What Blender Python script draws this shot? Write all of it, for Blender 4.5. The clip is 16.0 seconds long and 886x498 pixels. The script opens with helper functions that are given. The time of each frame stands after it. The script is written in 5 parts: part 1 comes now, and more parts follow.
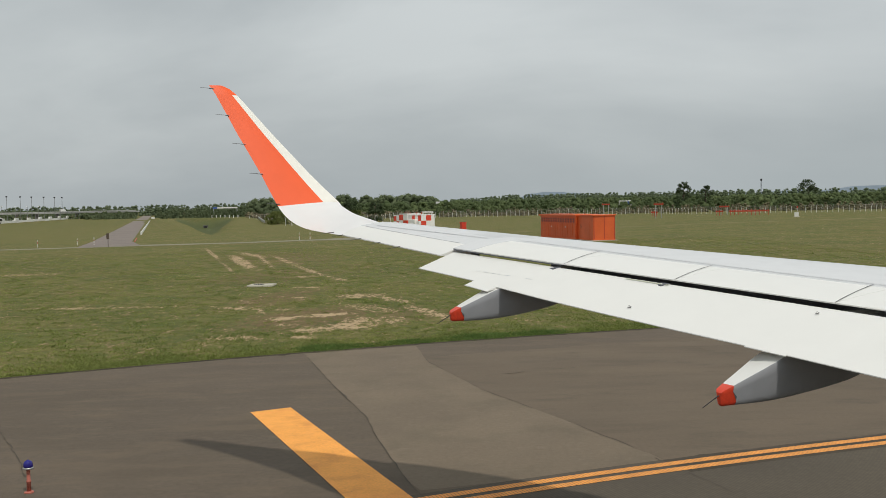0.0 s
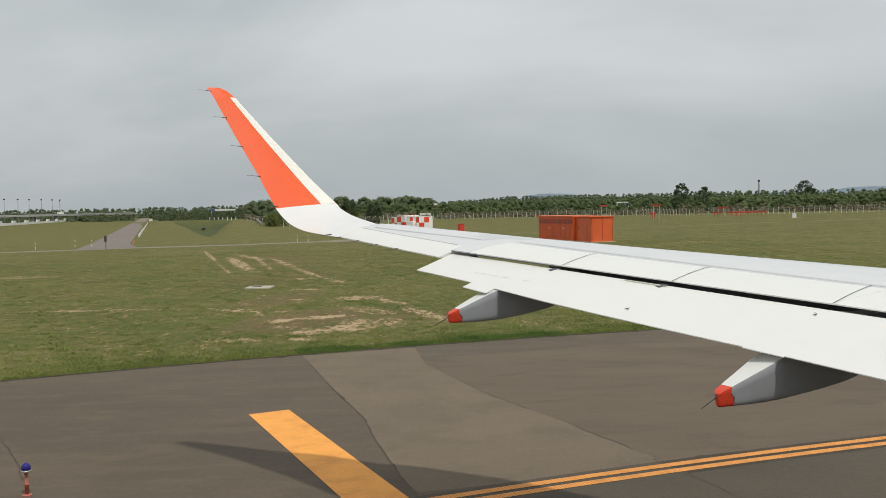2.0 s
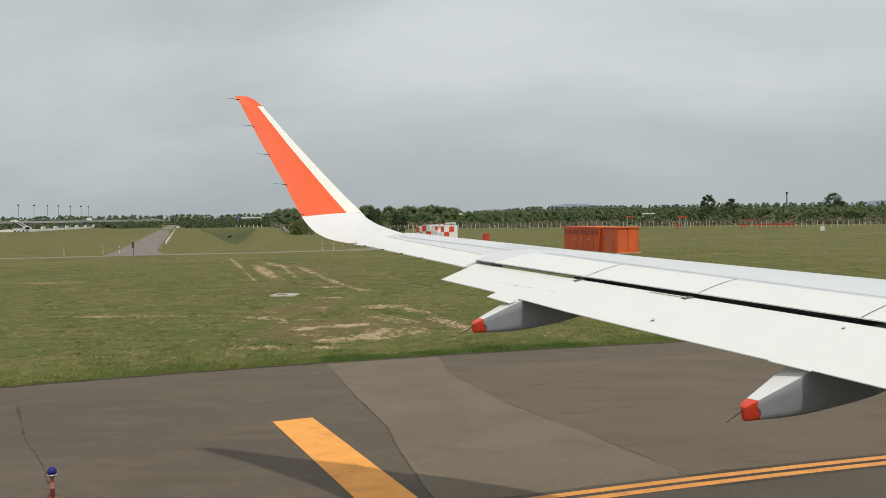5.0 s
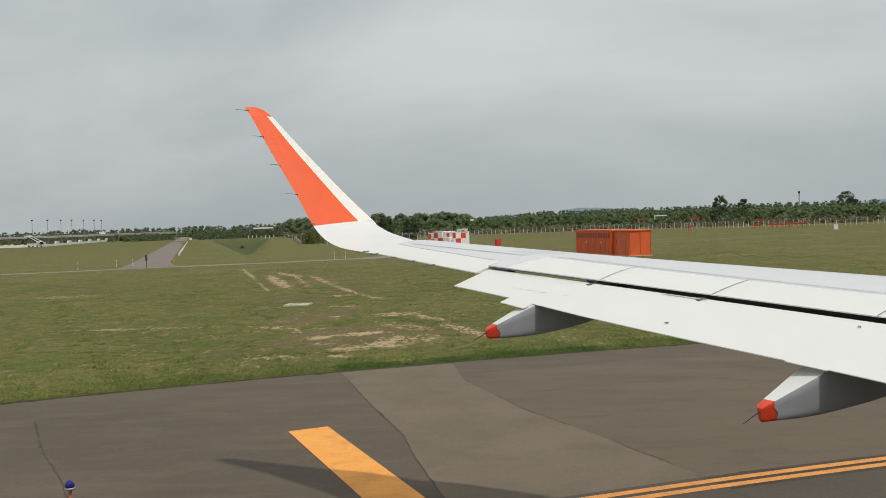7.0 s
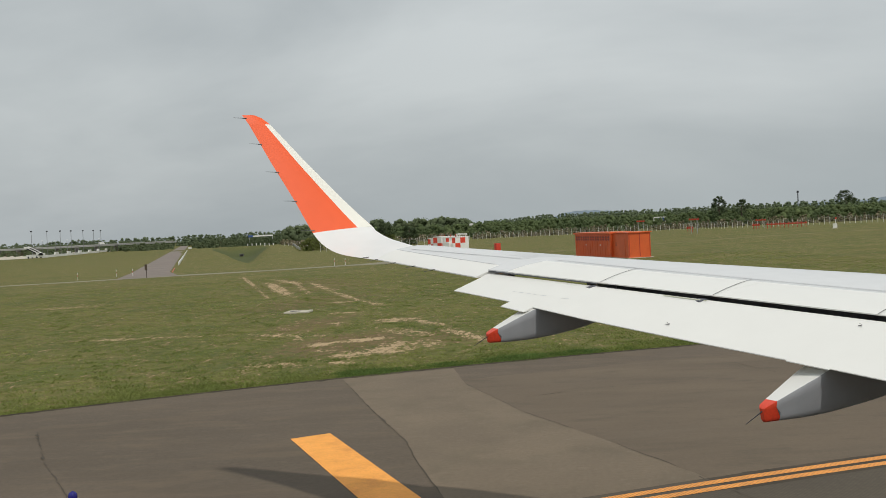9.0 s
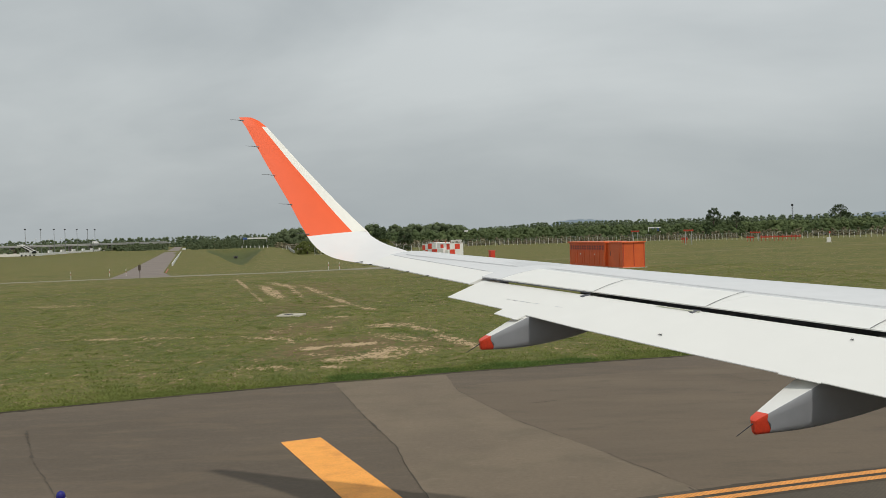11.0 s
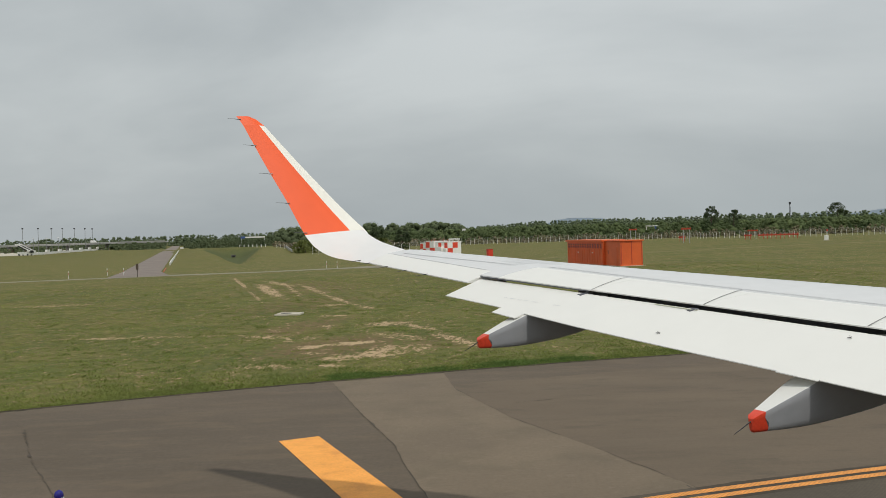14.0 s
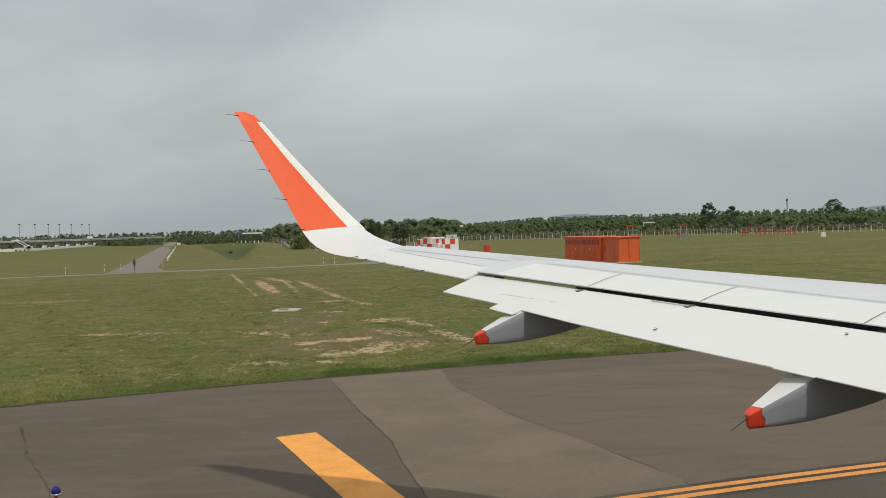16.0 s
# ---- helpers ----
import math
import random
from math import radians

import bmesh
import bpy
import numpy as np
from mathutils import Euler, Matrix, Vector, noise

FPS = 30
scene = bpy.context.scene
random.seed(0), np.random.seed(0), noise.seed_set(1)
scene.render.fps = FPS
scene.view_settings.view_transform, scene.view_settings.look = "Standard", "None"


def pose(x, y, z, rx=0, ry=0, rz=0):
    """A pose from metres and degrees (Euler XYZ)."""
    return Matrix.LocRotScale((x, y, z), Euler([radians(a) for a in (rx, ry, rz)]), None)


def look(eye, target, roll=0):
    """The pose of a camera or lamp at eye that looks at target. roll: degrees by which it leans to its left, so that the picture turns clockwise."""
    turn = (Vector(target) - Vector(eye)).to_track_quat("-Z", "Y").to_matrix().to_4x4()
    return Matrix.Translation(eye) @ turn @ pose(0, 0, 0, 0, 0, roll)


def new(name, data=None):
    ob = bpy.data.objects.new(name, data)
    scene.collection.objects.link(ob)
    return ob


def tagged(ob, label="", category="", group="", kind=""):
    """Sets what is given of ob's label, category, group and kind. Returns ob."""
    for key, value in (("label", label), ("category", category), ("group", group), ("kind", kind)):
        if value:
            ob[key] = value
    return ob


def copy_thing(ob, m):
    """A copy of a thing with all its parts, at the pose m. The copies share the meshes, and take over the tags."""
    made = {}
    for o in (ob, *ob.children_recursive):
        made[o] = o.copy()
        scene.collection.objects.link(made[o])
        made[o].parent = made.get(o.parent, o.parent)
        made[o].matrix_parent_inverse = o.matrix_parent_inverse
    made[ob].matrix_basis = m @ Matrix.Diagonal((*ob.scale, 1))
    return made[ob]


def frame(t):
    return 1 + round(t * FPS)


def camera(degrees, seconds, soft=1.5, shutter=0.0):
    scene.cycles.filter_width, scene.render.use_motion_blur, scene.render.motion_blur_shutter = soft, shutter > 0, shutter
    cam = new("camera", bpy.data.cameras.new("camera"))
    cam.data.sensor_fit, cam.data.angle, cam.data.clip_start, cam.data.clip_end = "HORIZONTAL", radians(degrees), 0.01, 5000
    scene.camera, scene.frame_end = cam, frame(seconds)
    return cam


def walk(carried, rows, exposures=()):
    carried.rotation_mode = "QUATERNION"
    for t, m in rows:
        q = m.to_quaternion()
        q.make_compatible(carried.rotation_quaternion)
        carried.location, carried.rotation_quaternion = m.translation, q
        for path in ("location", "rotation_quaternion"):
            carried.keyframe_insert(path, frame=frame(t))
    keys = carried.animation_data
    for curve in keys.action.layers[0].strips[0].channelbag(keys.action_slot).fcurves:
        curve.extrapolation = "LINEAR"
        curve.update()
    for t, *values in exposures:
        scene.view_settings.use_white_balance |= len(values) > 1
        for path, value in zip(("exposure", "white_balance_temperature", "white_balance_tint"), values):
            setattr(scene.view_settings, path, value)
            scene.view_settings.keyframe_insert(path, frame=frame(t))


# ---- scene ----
cam = camera(48.4, 16.0, soft=0.85)
PATH = [
    (0.0, pose(0, 0, 4.5, 87.40, 1.20, 0.00)), (0.5, pose(0, 0, 4.5, 87.13, 0.87, -0.09)),
    (1.0, pose(0, 0, 4.5, 85.49, 0.43, 0.98)), (1.5, pose(0, 0, 4.5, 85.95, 0.90, 0.38)),
    (2.0, pose(0, 0, 4.5, 87.50, 1.31, -0.12)), (2.5, pose(0, 0, 4.5, 87.83, 1.39, 0.74)),
    (3.0, pose(0, 0, 4.5, 86.48, 1.49, 2.31)), (3.5, pose(0, 0, 4.5, 85.39, 1.55, 2.28)),
    (4.0, pose(0, 0, 4.5, 85.95, 1.48, 1.63)), (4.5, pose(0, 0, 4.5, 86.81, 1.15, 1.39)),
    (5.0, pose(0, 0, 4.5, 88.08, 0.82, 1.34)), (5.2, pose(0, 0, 4.5, 88.54, 0.81, 1.36)), (7.5, pose(0, 0, 4.5, 88.47, 2.30, 2.09)),
    (8.0, pose(0, 0, 4.5, 88.53, 2.48, 2.06)), (8.5, pose(0, 0, 4.5, 88.66, 2.79, 2.03)),
    (9.0, pose(0, 0, 4.5, 88.76, 2.89, 1.96)), (11.5, pose(0, 0, 4.5, 89.23, 1.58, 1.65)),
    (12.0, pose(0, 0, 4.5, 89.39, 1.56, 1.67)), (12.5, pose(0, 0, 4.5, 89.52, 1.52, 1.68)),
    (13.0, pose(0, 0, 4.5, 89.42, 1.56, 1.67)), (13.5, pose(0, 0, 4.5, 89.24, 1.65, 1.58)),
    (14.0, pose(0, 0, 4.5, 89.02, 1.83, 1.53)), (14.5, pose(0, 0, 4.5, 88.86, 1.80, 1.41)),
    (15.0, pose(0, 0, 4.5, 88.86, 1.80, 1.35)), (15.5, pose(0, 0, 4.5, 88.86, 1.78, 1.35)),
    (16.0, pose(0, 0, 4.5, 88.80, 1.76, 1.38)),
]
EXPOSURES = [(0.0, -0.05), (1.0, -0.09), (2.0, 0.04), (3.0, -0.05), (3.5, -0.02), (4.2, 0.04), (5.0, 0.06), (7.5, -0.04), (12.0, -0.07), (16.0, -0.08)]
walk(cam, PATH, exposures=EXPOSURES)

# ---- sky and sun ----
SUN_FROM = Vector((1.72, -3.43, 6.44)).normalized()
SUN_ELEV = math.asin(SUN_FROM.z)
sun = new("sun", bpy.data.lights.new("sun", "SUN"))
sun.data.energy, sun.data.angle, sun.data.color = 1.9, radians(1.6), (1.0, 0.952, 0.87)
sun.matrix_world = look(SUN_FROM * 100, (0, 0, 0))

world = bpy.data.worlds.new("sky")
scene.world = world
world.use_nodes = True
wn, wl = world.node_tree.nodes, world.node_tree.links
wn.clear()
w_out = wn.new("ShaderNodeOutputWorld")
sky = wn.new("ShaderNodeTexSky")
sky.sky_type, sky.sun_disc = "NISHITA", False
sky.sun_elevation, sky.sun_rotation = SUN_ELEV, math.atan2(SUN_FROM.x, SUN_FROM.y)
sky.air_density, sky.dust_density = 1.5, 3.0
bg_sky = wn.new("ShaderNodeBackground")
bg_sky.inputs["Strength"].default_value = 0.06
wl.new(sky.outputs["Color"], bg_sky.inputs["Color"])
coord = wn.new("ShaderNodeTexCoord")
stretch = wn.new("ShaderNodeMapping")
stretch.inputs["Scale"].default_value = (1.0, 1.0, 3.2)
stretch.inputs["Rotation"].default_value = (0.0, 0.18, 0.4)
wl.new(coord.outputs["Generated"], stretch.inputs["Vector"])
clouds = wn.new("ShaderNodeTexNoise")
clouds.inputs["Scale"].default_value, clouds.inputs["Detail"].default_value = 1.9, 6.0
clouds.inputs["Roughness"].default_value, clouds.inputs["Distortion"].default_value = 0.52, 0.3
wl.new(stretch.outputs["Vector"], clouds.inputs["Vector"])
tone = wn.new("ShaderNodeValToRGB")
tone.color_ramp.elements[0].position, tone.color_ramp.elements[0].color = 0.32, (0.388, 0.428, 0.448, 1)
tone.color_ramp.elements[1].position, tone.color_ramp.elements[1].color = 0.68, (0.582, 0.622, 0.63, 1)
wl.new(clouds.outputs["Fac"], tone.inputs["Fac"])
bg_cloud = wn.new("ShaderNodeBackground")
axes = wn.new("ShaderNodeSeparateXYZ")
wl.new(coord.outputs["Generated"], axes.inputs[0])
low = wn.new("ShaderNodeMapRange")
low.inputs["From Max"].default_value = 0.12
low.inputs["To Min"].default_value, low.inputs["To Max"].default_value = 1.0, 0.0
wl.new(axes.outputs["Z"], low.inputs["Value"])
east = wn.new("ShaderNodeMapRange")
east.inputs["From Min"].default_value, east.inputs["From Max"].default_value = -0.35, 0.5
east.inputs["To Min"].default_value, east.inputs["To Max"].default_value = 0.1, 0.9
wl.new(axes.outputs["X"], east.inputs["Value"])
haze = wn.new("ShaderNodeMath")
haze.operation = "MULTIPLY"
wl.new(low.outputs["Result"], haze.inputs[0])
wl.new(east.outputs["Result"], haze.inputs[1])
deepen = wn.new("ShaderNodeMix")
deepen.data_type = "RGBA"
wl.new(haze.outputs[0], deepen.inputs["Factor"])
wl.new(tone.outputs["Color"], deepen.inputs["A"])
deepen.inputs["B"].default_value = (0.40, 0.45, 0.468, 1)
high = wn.new("ShaderNodeMapRange")
high.inputs["From Min"].default_value, high.inputs["From Max"].default_value = 0.02, 0.26
wl.new(axes.outputs["Z"], high.inputs["Value"])
thin_part = wn.new("ShaderNodeMath")
thin_part.operation = "MULTIPLY"
wl.new(high.outputs["Result"], thin_part.inputs[0])
wl.new(east.outputs["Result"], thin_part.inputs[1])
thin_cloud = wn.new("ShaderNodeMath")
thin_cloud.operation = "MULTIPLY"
wl.new(thin_part.outputs[0], thin_cloud.inputs[0])
wl.new(clouds.outputs["Fac"], thin_cloud.inputs[1])
lift = wn.new("ShaderNodeMix")
lift.data_type = "RGBA"
wl.new(thin_cloud.outputs[0], lift.inputs["Factor"])
wl.new(deepen.outputs["Result"], lift.inputs["A"])
lift.inputs["B"].default_value = (0.88, 0.92, 0.93, 1)
wl.new(lift.outputs["Result"], bg_cloud.inputs["Color"])
bg_cloud.inputs["Strength"].default_value = 1.0
cover = wn.new("ShaderNodeMixShader")
cover.inputs["Fac"].default_value = 0.93
wl.new(bg_sky.outputs[0], cover.inputs[1])
wl.new(bg_cloud.outputs[0], cover.inputs[2])
wl.new(cover.outputs[0], w_out.inputs["Surface"])


# ---- materials ----
def material(name, colour, rough=0.6, metal=0.0, second=None, scale=4.0, fine=None, bump=0.0, bump_scale=40.0, mix=(0.35, 0.7), per_object=0.0, stretch=None, spec=0.5, contrast=0.1, turn=0.0):
    """A painted or natural surface: two colours blended by coarse noise, value grain by fine noise, bump."""
    m = bpy.data.materials.new(name)
    m.use_nodes = True
    nt = m.node_tree
    bsdf = nt.nodes["Principled BSDF"]
    bsdf.inputs["Roughness"].default_value, bsdf.inputs["Metallic"].default_value = rough, metal
    bsdf.inputs["Specular IOR Level"].default_value = spec
    tc = nt.nodes.new("ShaderNodeTexCoord")
    source = plain = tc.outputs["Object"]
    if stretch:
        mp = nt.nodes.new("ShaderNodeMapping")
        mp.inputs["Scale"].default_value, mp.inputs["Rotation"].default_value = stretch, (0, 0, radians(turn))
        nt.links.new(source, mp.inputs["Vector"])
        source = mp.outputs["Vector"]
    coarse = nt.nodes.new("ShaderNodeTexNoise")
    coarse.inputs["Scale"].default_value, coarse.inputs["Detail"].default_value = scale, 5
    nt.links.new(source, coarse.inputs["Vector"])
    ramp = nt.nodes.new("ShaderNodeValToRGB")
    second = second or tuple(c * 0.88 for c in colour)
    ramp.color_ramp.elements[0].position, ramp.color_ramp.elements[0].color = mix[0], (*second, 1)
    ramp.color_ramp.elements[1].position, ramp.color_ramp.elements[1].color = mix[1], (*colour, 1)
    nt.links.new(coarse.outputs["Fac"], ramp.inputs["Fac"])
    last = ramp.outputs["Color"]
    grain = nt.nodes.new("ShaderNodeTexNoise")
    grain.inputs["Scale"].default_value, grain.inputs["Detail"].default_value = fine or scale * 12, 4
    nt.links.new(plain, grain.inputs["Vector"])
    span = nt.nodes.new("ShaderNodeMapRange")
    span.inputs["From Min"].default_value, span.inputs["From Max"].default_value = 0.3, 0.7
    span.inputs["To Min"].default_value, span.inputs["To Max"].default_value = 1 - contrast, 1 + contrast
    nt.links.new(grain.outputs["Fac"], span.inputs["Value"])
    value = span.outputs["Result"]
    if per_object:
        info = nt.nodes.new("ShaderNodeObjectInfo")
        vary = nt.nodes.new("ShaderNodeMapRange")
        vary.inputs["To Min"].default_value, vary.inputs["To Max"].default_value = 1 - per_object, 1 + per_object
        nt.links.new(info.outputs["Random"], vary.inputs["Value"])
        mul = nt.nodes.new("ShaderNodeMath")
        mul.operation = "MULTIPLY"
        nt.links.new(value, mul.inputs[0])
        nt.links.new(vary.outputs["Result"], mul.inputs[1])
        value = mul.outputs[0]
    hsv = nt.nodes.new("ShaderNodeHueSaturation")
    nt.links.new(last, hsv.inputs["Color"])
    nt.links.new(value, hsv.inputs["Value"])
    nt.links.new(hsv.outputs["Color"], bsdf.inputs["Base Color"])
    if bump:
        relief = nt.nodes.new("ShaderNodeTexNoise")
        relief.inputs["Scale"].default_value, relief.inputs["Detail"].default_value = bump_scale, 4
        nt.links.new(plain, relief.inputs["Vector"])
        bm_node = nt.nodes.new("ShaderNodeBump")
        bm_node.inputs["Strength"].default_value, bm_node.inputs["Distance"].default_value = 1.0, bump
        nt.links.new(relief.outputs["Fac"], bm_node.inputs["Height"])
        nt.links.new(bm_node.outputs["Normal"], bsdf.inputs["Normal"])
    return m


GRASS = material("grass", (0.190, 0.168, 0.058), 0.9, second=(0.104, 0.113, 0.037), scale=0.12, fine=1.9, bump=0.06, bump_scale=5.0, mix=(0.26, 0.74), spec=0.1, contrast=0.3)


def island_variation(m, amount):
    """Vary the value of separate blades and leaves."""
    nt = m.node_tree
    geo = nt.nodes.new("ShaderNodeNewGeometry")
    vary = nt.nodes.new("ShaderNodeMapRange")
    vary.inputs["To Min"].default_value, vary.inputs["To Max"].default_value = 1 - amount, 1 + amount
    nt.links.new(geo.outputs["Random Per Island"], vary.inputs["Value"])
    hsv = [n for n in nt.nodes if n.type == "HUE_SAT"][0]
    old = hsv.inputs["Value"].links[0].from_socket
    mul = nt.nodes.new("ShaderNodeMath")
    mul.operation = "MULTIPLY"
    nt.links.new(old, mul.inputs[0])
    nt.links.new(vary.outputs["Result"], mul.inputs[1])
    nt.links.new(mul.outputs[0], hsv.inputs["Value"])


def let_light_through(m, share):
    """Leaves and blades let part of the light through."""
    nt = m.node_tree
    bsdf, out = nt.nodes["Principled BSDF"], nt.nodes["Material Output"]
    thin = nt.nodes.new("ShaderNodeBsdfTranslucent")
    nt.links.new(bsdf.inputs["Base Color"].links[0].from_socket, thin.inputs["Color"])
    mix = nt.nodes.new("ShaderNodeMixShader")
    mix.inputs["Fac"].default_value = share
    nt.links.new(bsdf.outputs[0], mix.inputs[1])
    nt.links.new(thin.outputs[0], mix.inputs[2])
    nt.links.new(mix.outputs[0], out.inputs["Surface"])


def groove(m, turn, depth, tint):
    """Fine grooves cut across the taxiway."""
    nt = m.node_tree
    bsdf = nt.nodes["Principled BSDF"]
    tc = nt.nodes.new("ShaderNodeTexCoord")
    mp = nt.nodes.new("ShaderNodeMapping")
    mp.inputs["Rotation"].default_value = (0, 0, radians(turn))
    nt.links.new(tc.outputs["Object"], mp.inputs["Vector"])
    wave = nt.nodes.new("ShaderNodeTexWave")
    wave.inputs["Scale"].default_value, wave.inputs["Distortion"].default_value = 5.2, 0.3
    nt.links.new(mp.outputs["Vector"], wave.inputs["Vector"])
    span = nt.nodes.new("ShaderNodeMapRange")
    span.inputs["From Min"].default_value, span.inputs["From Max"].default_value = 0.05, 0.35
    span.inputs["To Min"].default_value, span.inputs["To Max"].default_value = depth, 0.0
    nt.links.new(wave.outputs["Fac"], span.inputs["Value"])
    mix = nt.nodes.new("ShaderNodeMix")
    mix.data_type = "RGBA"
    nt.links.new(span.outputs["Result"], mix.inputs["Factor"])
    nt.links.new(bsdf.inputs["Base Color"].links[0].from_socket, mix.inputs["A"])
    mix.inputs["B"].default_value = (*tint, 1)
    nt.links.new(mix.outputs["Result"], bsdf.inputs["Base Color"])


def add_bare_soil(m, patches, layers):
    """Bare and dry patches in the grass: (x, y, half length, half width, turn, weight)."""
    nt = m.node_tree
    tc = nt.nodes.new("ShaderNodeTexCoord")
    total = None
    for x, y, lx, ly, turn, weight in patches:
        mp = nt.nodes.new("ShaderNodeMapping")
        mp.vector_type = "TEXTURE"
        mp.inputs["Location"].default_value = (x, y, 0)
        mp.inputs["Rotation"].default_value = (0, 0, radians(turn))
        mp.inputs["Scale"].default_value = (lx, ly, 1000)
        nt.links.new(tc.outputs["Object"], mp.inputs["Vector"])
        ln = nt.nodes.new("ShaderNodeVectorMath")
        ln.operation = "LENGTH"
        nt.links.new(mp.outputs["Vector"], ln.inputs[0])
        fall = nt.nodes.new("ShaderNodeMapRange")
        fall.inputs["From Min"].default_value, fall.inputs["From Max"].default_value = 0.55, 1.25
        fall.inputs["To Min"].default_value, fall.inputs["To Max"].default_value = weight, 0.0
        nt.links.new(ln.outputs["Value"], fall.inputs["Value"])
        if total is None:
            total = fall.outputs["Result"]
        else:
            mx = nt.nodes.new("ShaderNodeMath")
            mx.operation = "MAXIMUM"
            nt.links.new(total, mx.inputs[0])
            nt.links.new(fall.outputs["Result"], mx.inputs[1])
            total = mx.outputs[0]
    broken = nt.nodes.new("ShaderNodeTexNoise")
    broken.inputs["Scale"].default_value, broken.inputs["Detail"].default_value, broken.inputs["Roughness"].default_value = 0.9, 10, 0.72
    grow = nt.nodes.new("ShaderNodeMapping")
    grow.inputs["Rotation"].default_value, grow.inputs["Scale"].default_value = (0, 0, radians(-16)), (1.0, 0.4, 1.0)
    nt.links.new(tc.outputs["Object"], grow.inputs["Vector"])
    nt.links.new(grow.outputs["Vector"], broken.inputs["Vector"])
    speck = nt.nodes.new("ShaderNodeTexNoise")
    speck.inputs["Scale"].default_value, speck.inputs["Detail"].default_value, speck.inputs["Roughness"].default_value = 5.0, 6, 0.78
    nt.links.new(grow.outputs["Vector"], speck.inputs["Vector"])
    half = nt.nodes.new("ShaderNodeMath")
    half.operation = "MULTIPLY_ADD"
    nt.links.new(speck.outputs["Fac"], half.inputs[0])
    half.inputs[1].default_value, half.inputs[2].default_value = 3.6, -1.8
    strong = nt.nodes.new("ShaderNodeMath")
    strong.operation = "MULTIPLY_ADD"
    nt.links.new(broken.outputs["Fac"], strong.inputs[0])
    strong.inputs[1].default_value, strong.inputs[2].default_value = 1.7, -0.35
    both = nt.nodes.new("ShaderNodeMath")
    nt.links.new(strong.outputs[0], both.inputs[0])
    nt.links.new(half.outputs[0], both.inputs[1])
    add = nt.nodes.new("ShaderNodeMath")
    nt.links.new(total, add.inputs[0])
    nt.links.new(both.outputs[0], add.inputs[1])
    bsdf = nt.nodes["Principled BSDF"]
    colour = bsdf.inputs["Base Color"].links[0].from_socket
    for lo, hi, tint in layers:
        rng = nt.nodes.new("ShaderNodeMapRange")
        rng.inputs["From Min"].default_value, rng.inputs["From Max"].default_value = lo, hi
        rng.inputs["To Max"].default_value = 0.85
        nt.links.new(add.outputs[0], rng.inputs["Value"])
        mix = nt.nodes.new("ShaderNodeMix")
        mix.data_type = "RGBA"
        nt.links.new(rng.outputs["Result"], mix.inputs["Factor"])
        nt.links.new(colour, mix.inputs["A"])
        mix.inputs["B"].default_value = (*tint, 1)
        colour = mix.outputs["Result"]
    nt.links.new(colour, bsdf.inputs["Base Color"])


def add_mottle(m, scale, tint, lo, hi, share, detail=7, lengthen=1.0):
    """Blotches of a second tint, broken at every size."""
    nt = m.node_tree
    bsdf = nt.nodes["Principled BSDF"]
    tc = nt.nodes.new("ShaderNodeTexCoord")
    blotch = nt.nodes.new("ShaderNodeTexNoise")
    blotch.inputs["Scale"].default_value, blotch.inputs["Detail"].default_value, blotch.inputs["Roughness"].default_value = scale, detail, 0.66
    grow = nt.nodes.new("ShaderNodeMapping")
    grow.inputs["Rotation"].default_value, grow.inputs["Scale"].default_value = (0, 0, radians(-16)), (1.0, 1.0 / lengthen, 1.0)
    nt.links.new(tc.outputs["Object"], grow.inputs["Vector"])
    nt.links.new(grow.outputs["Vector"], blotch.inputs["Vector"])
    span = nt.nodes.new("ShaderNodeMapRange")
    span.inputs["From Min"].default_value, span.inputs["From Max"].default_value, span.inputs["To Max"].default_value = lo, hi, share
    nt.links.new(blotch.outputs["Fac"], span.inputs["Value"])
    mix = nt.nodes.new("ShaderNodeMix")
    mix.data_type = "RGBA"
    nt.links.new(span.outputs["Result"], mix.inputs["Factor"])
    nt.links.new(bsdf.inputs["Base Color"].links[0].from_socket, mix.inputs["A"])
    mix.inputs["B"].default_value = (*tint, 1)
    nt.links.new(mix.outputs["Result"], bsdf.inputs["Base Color"])


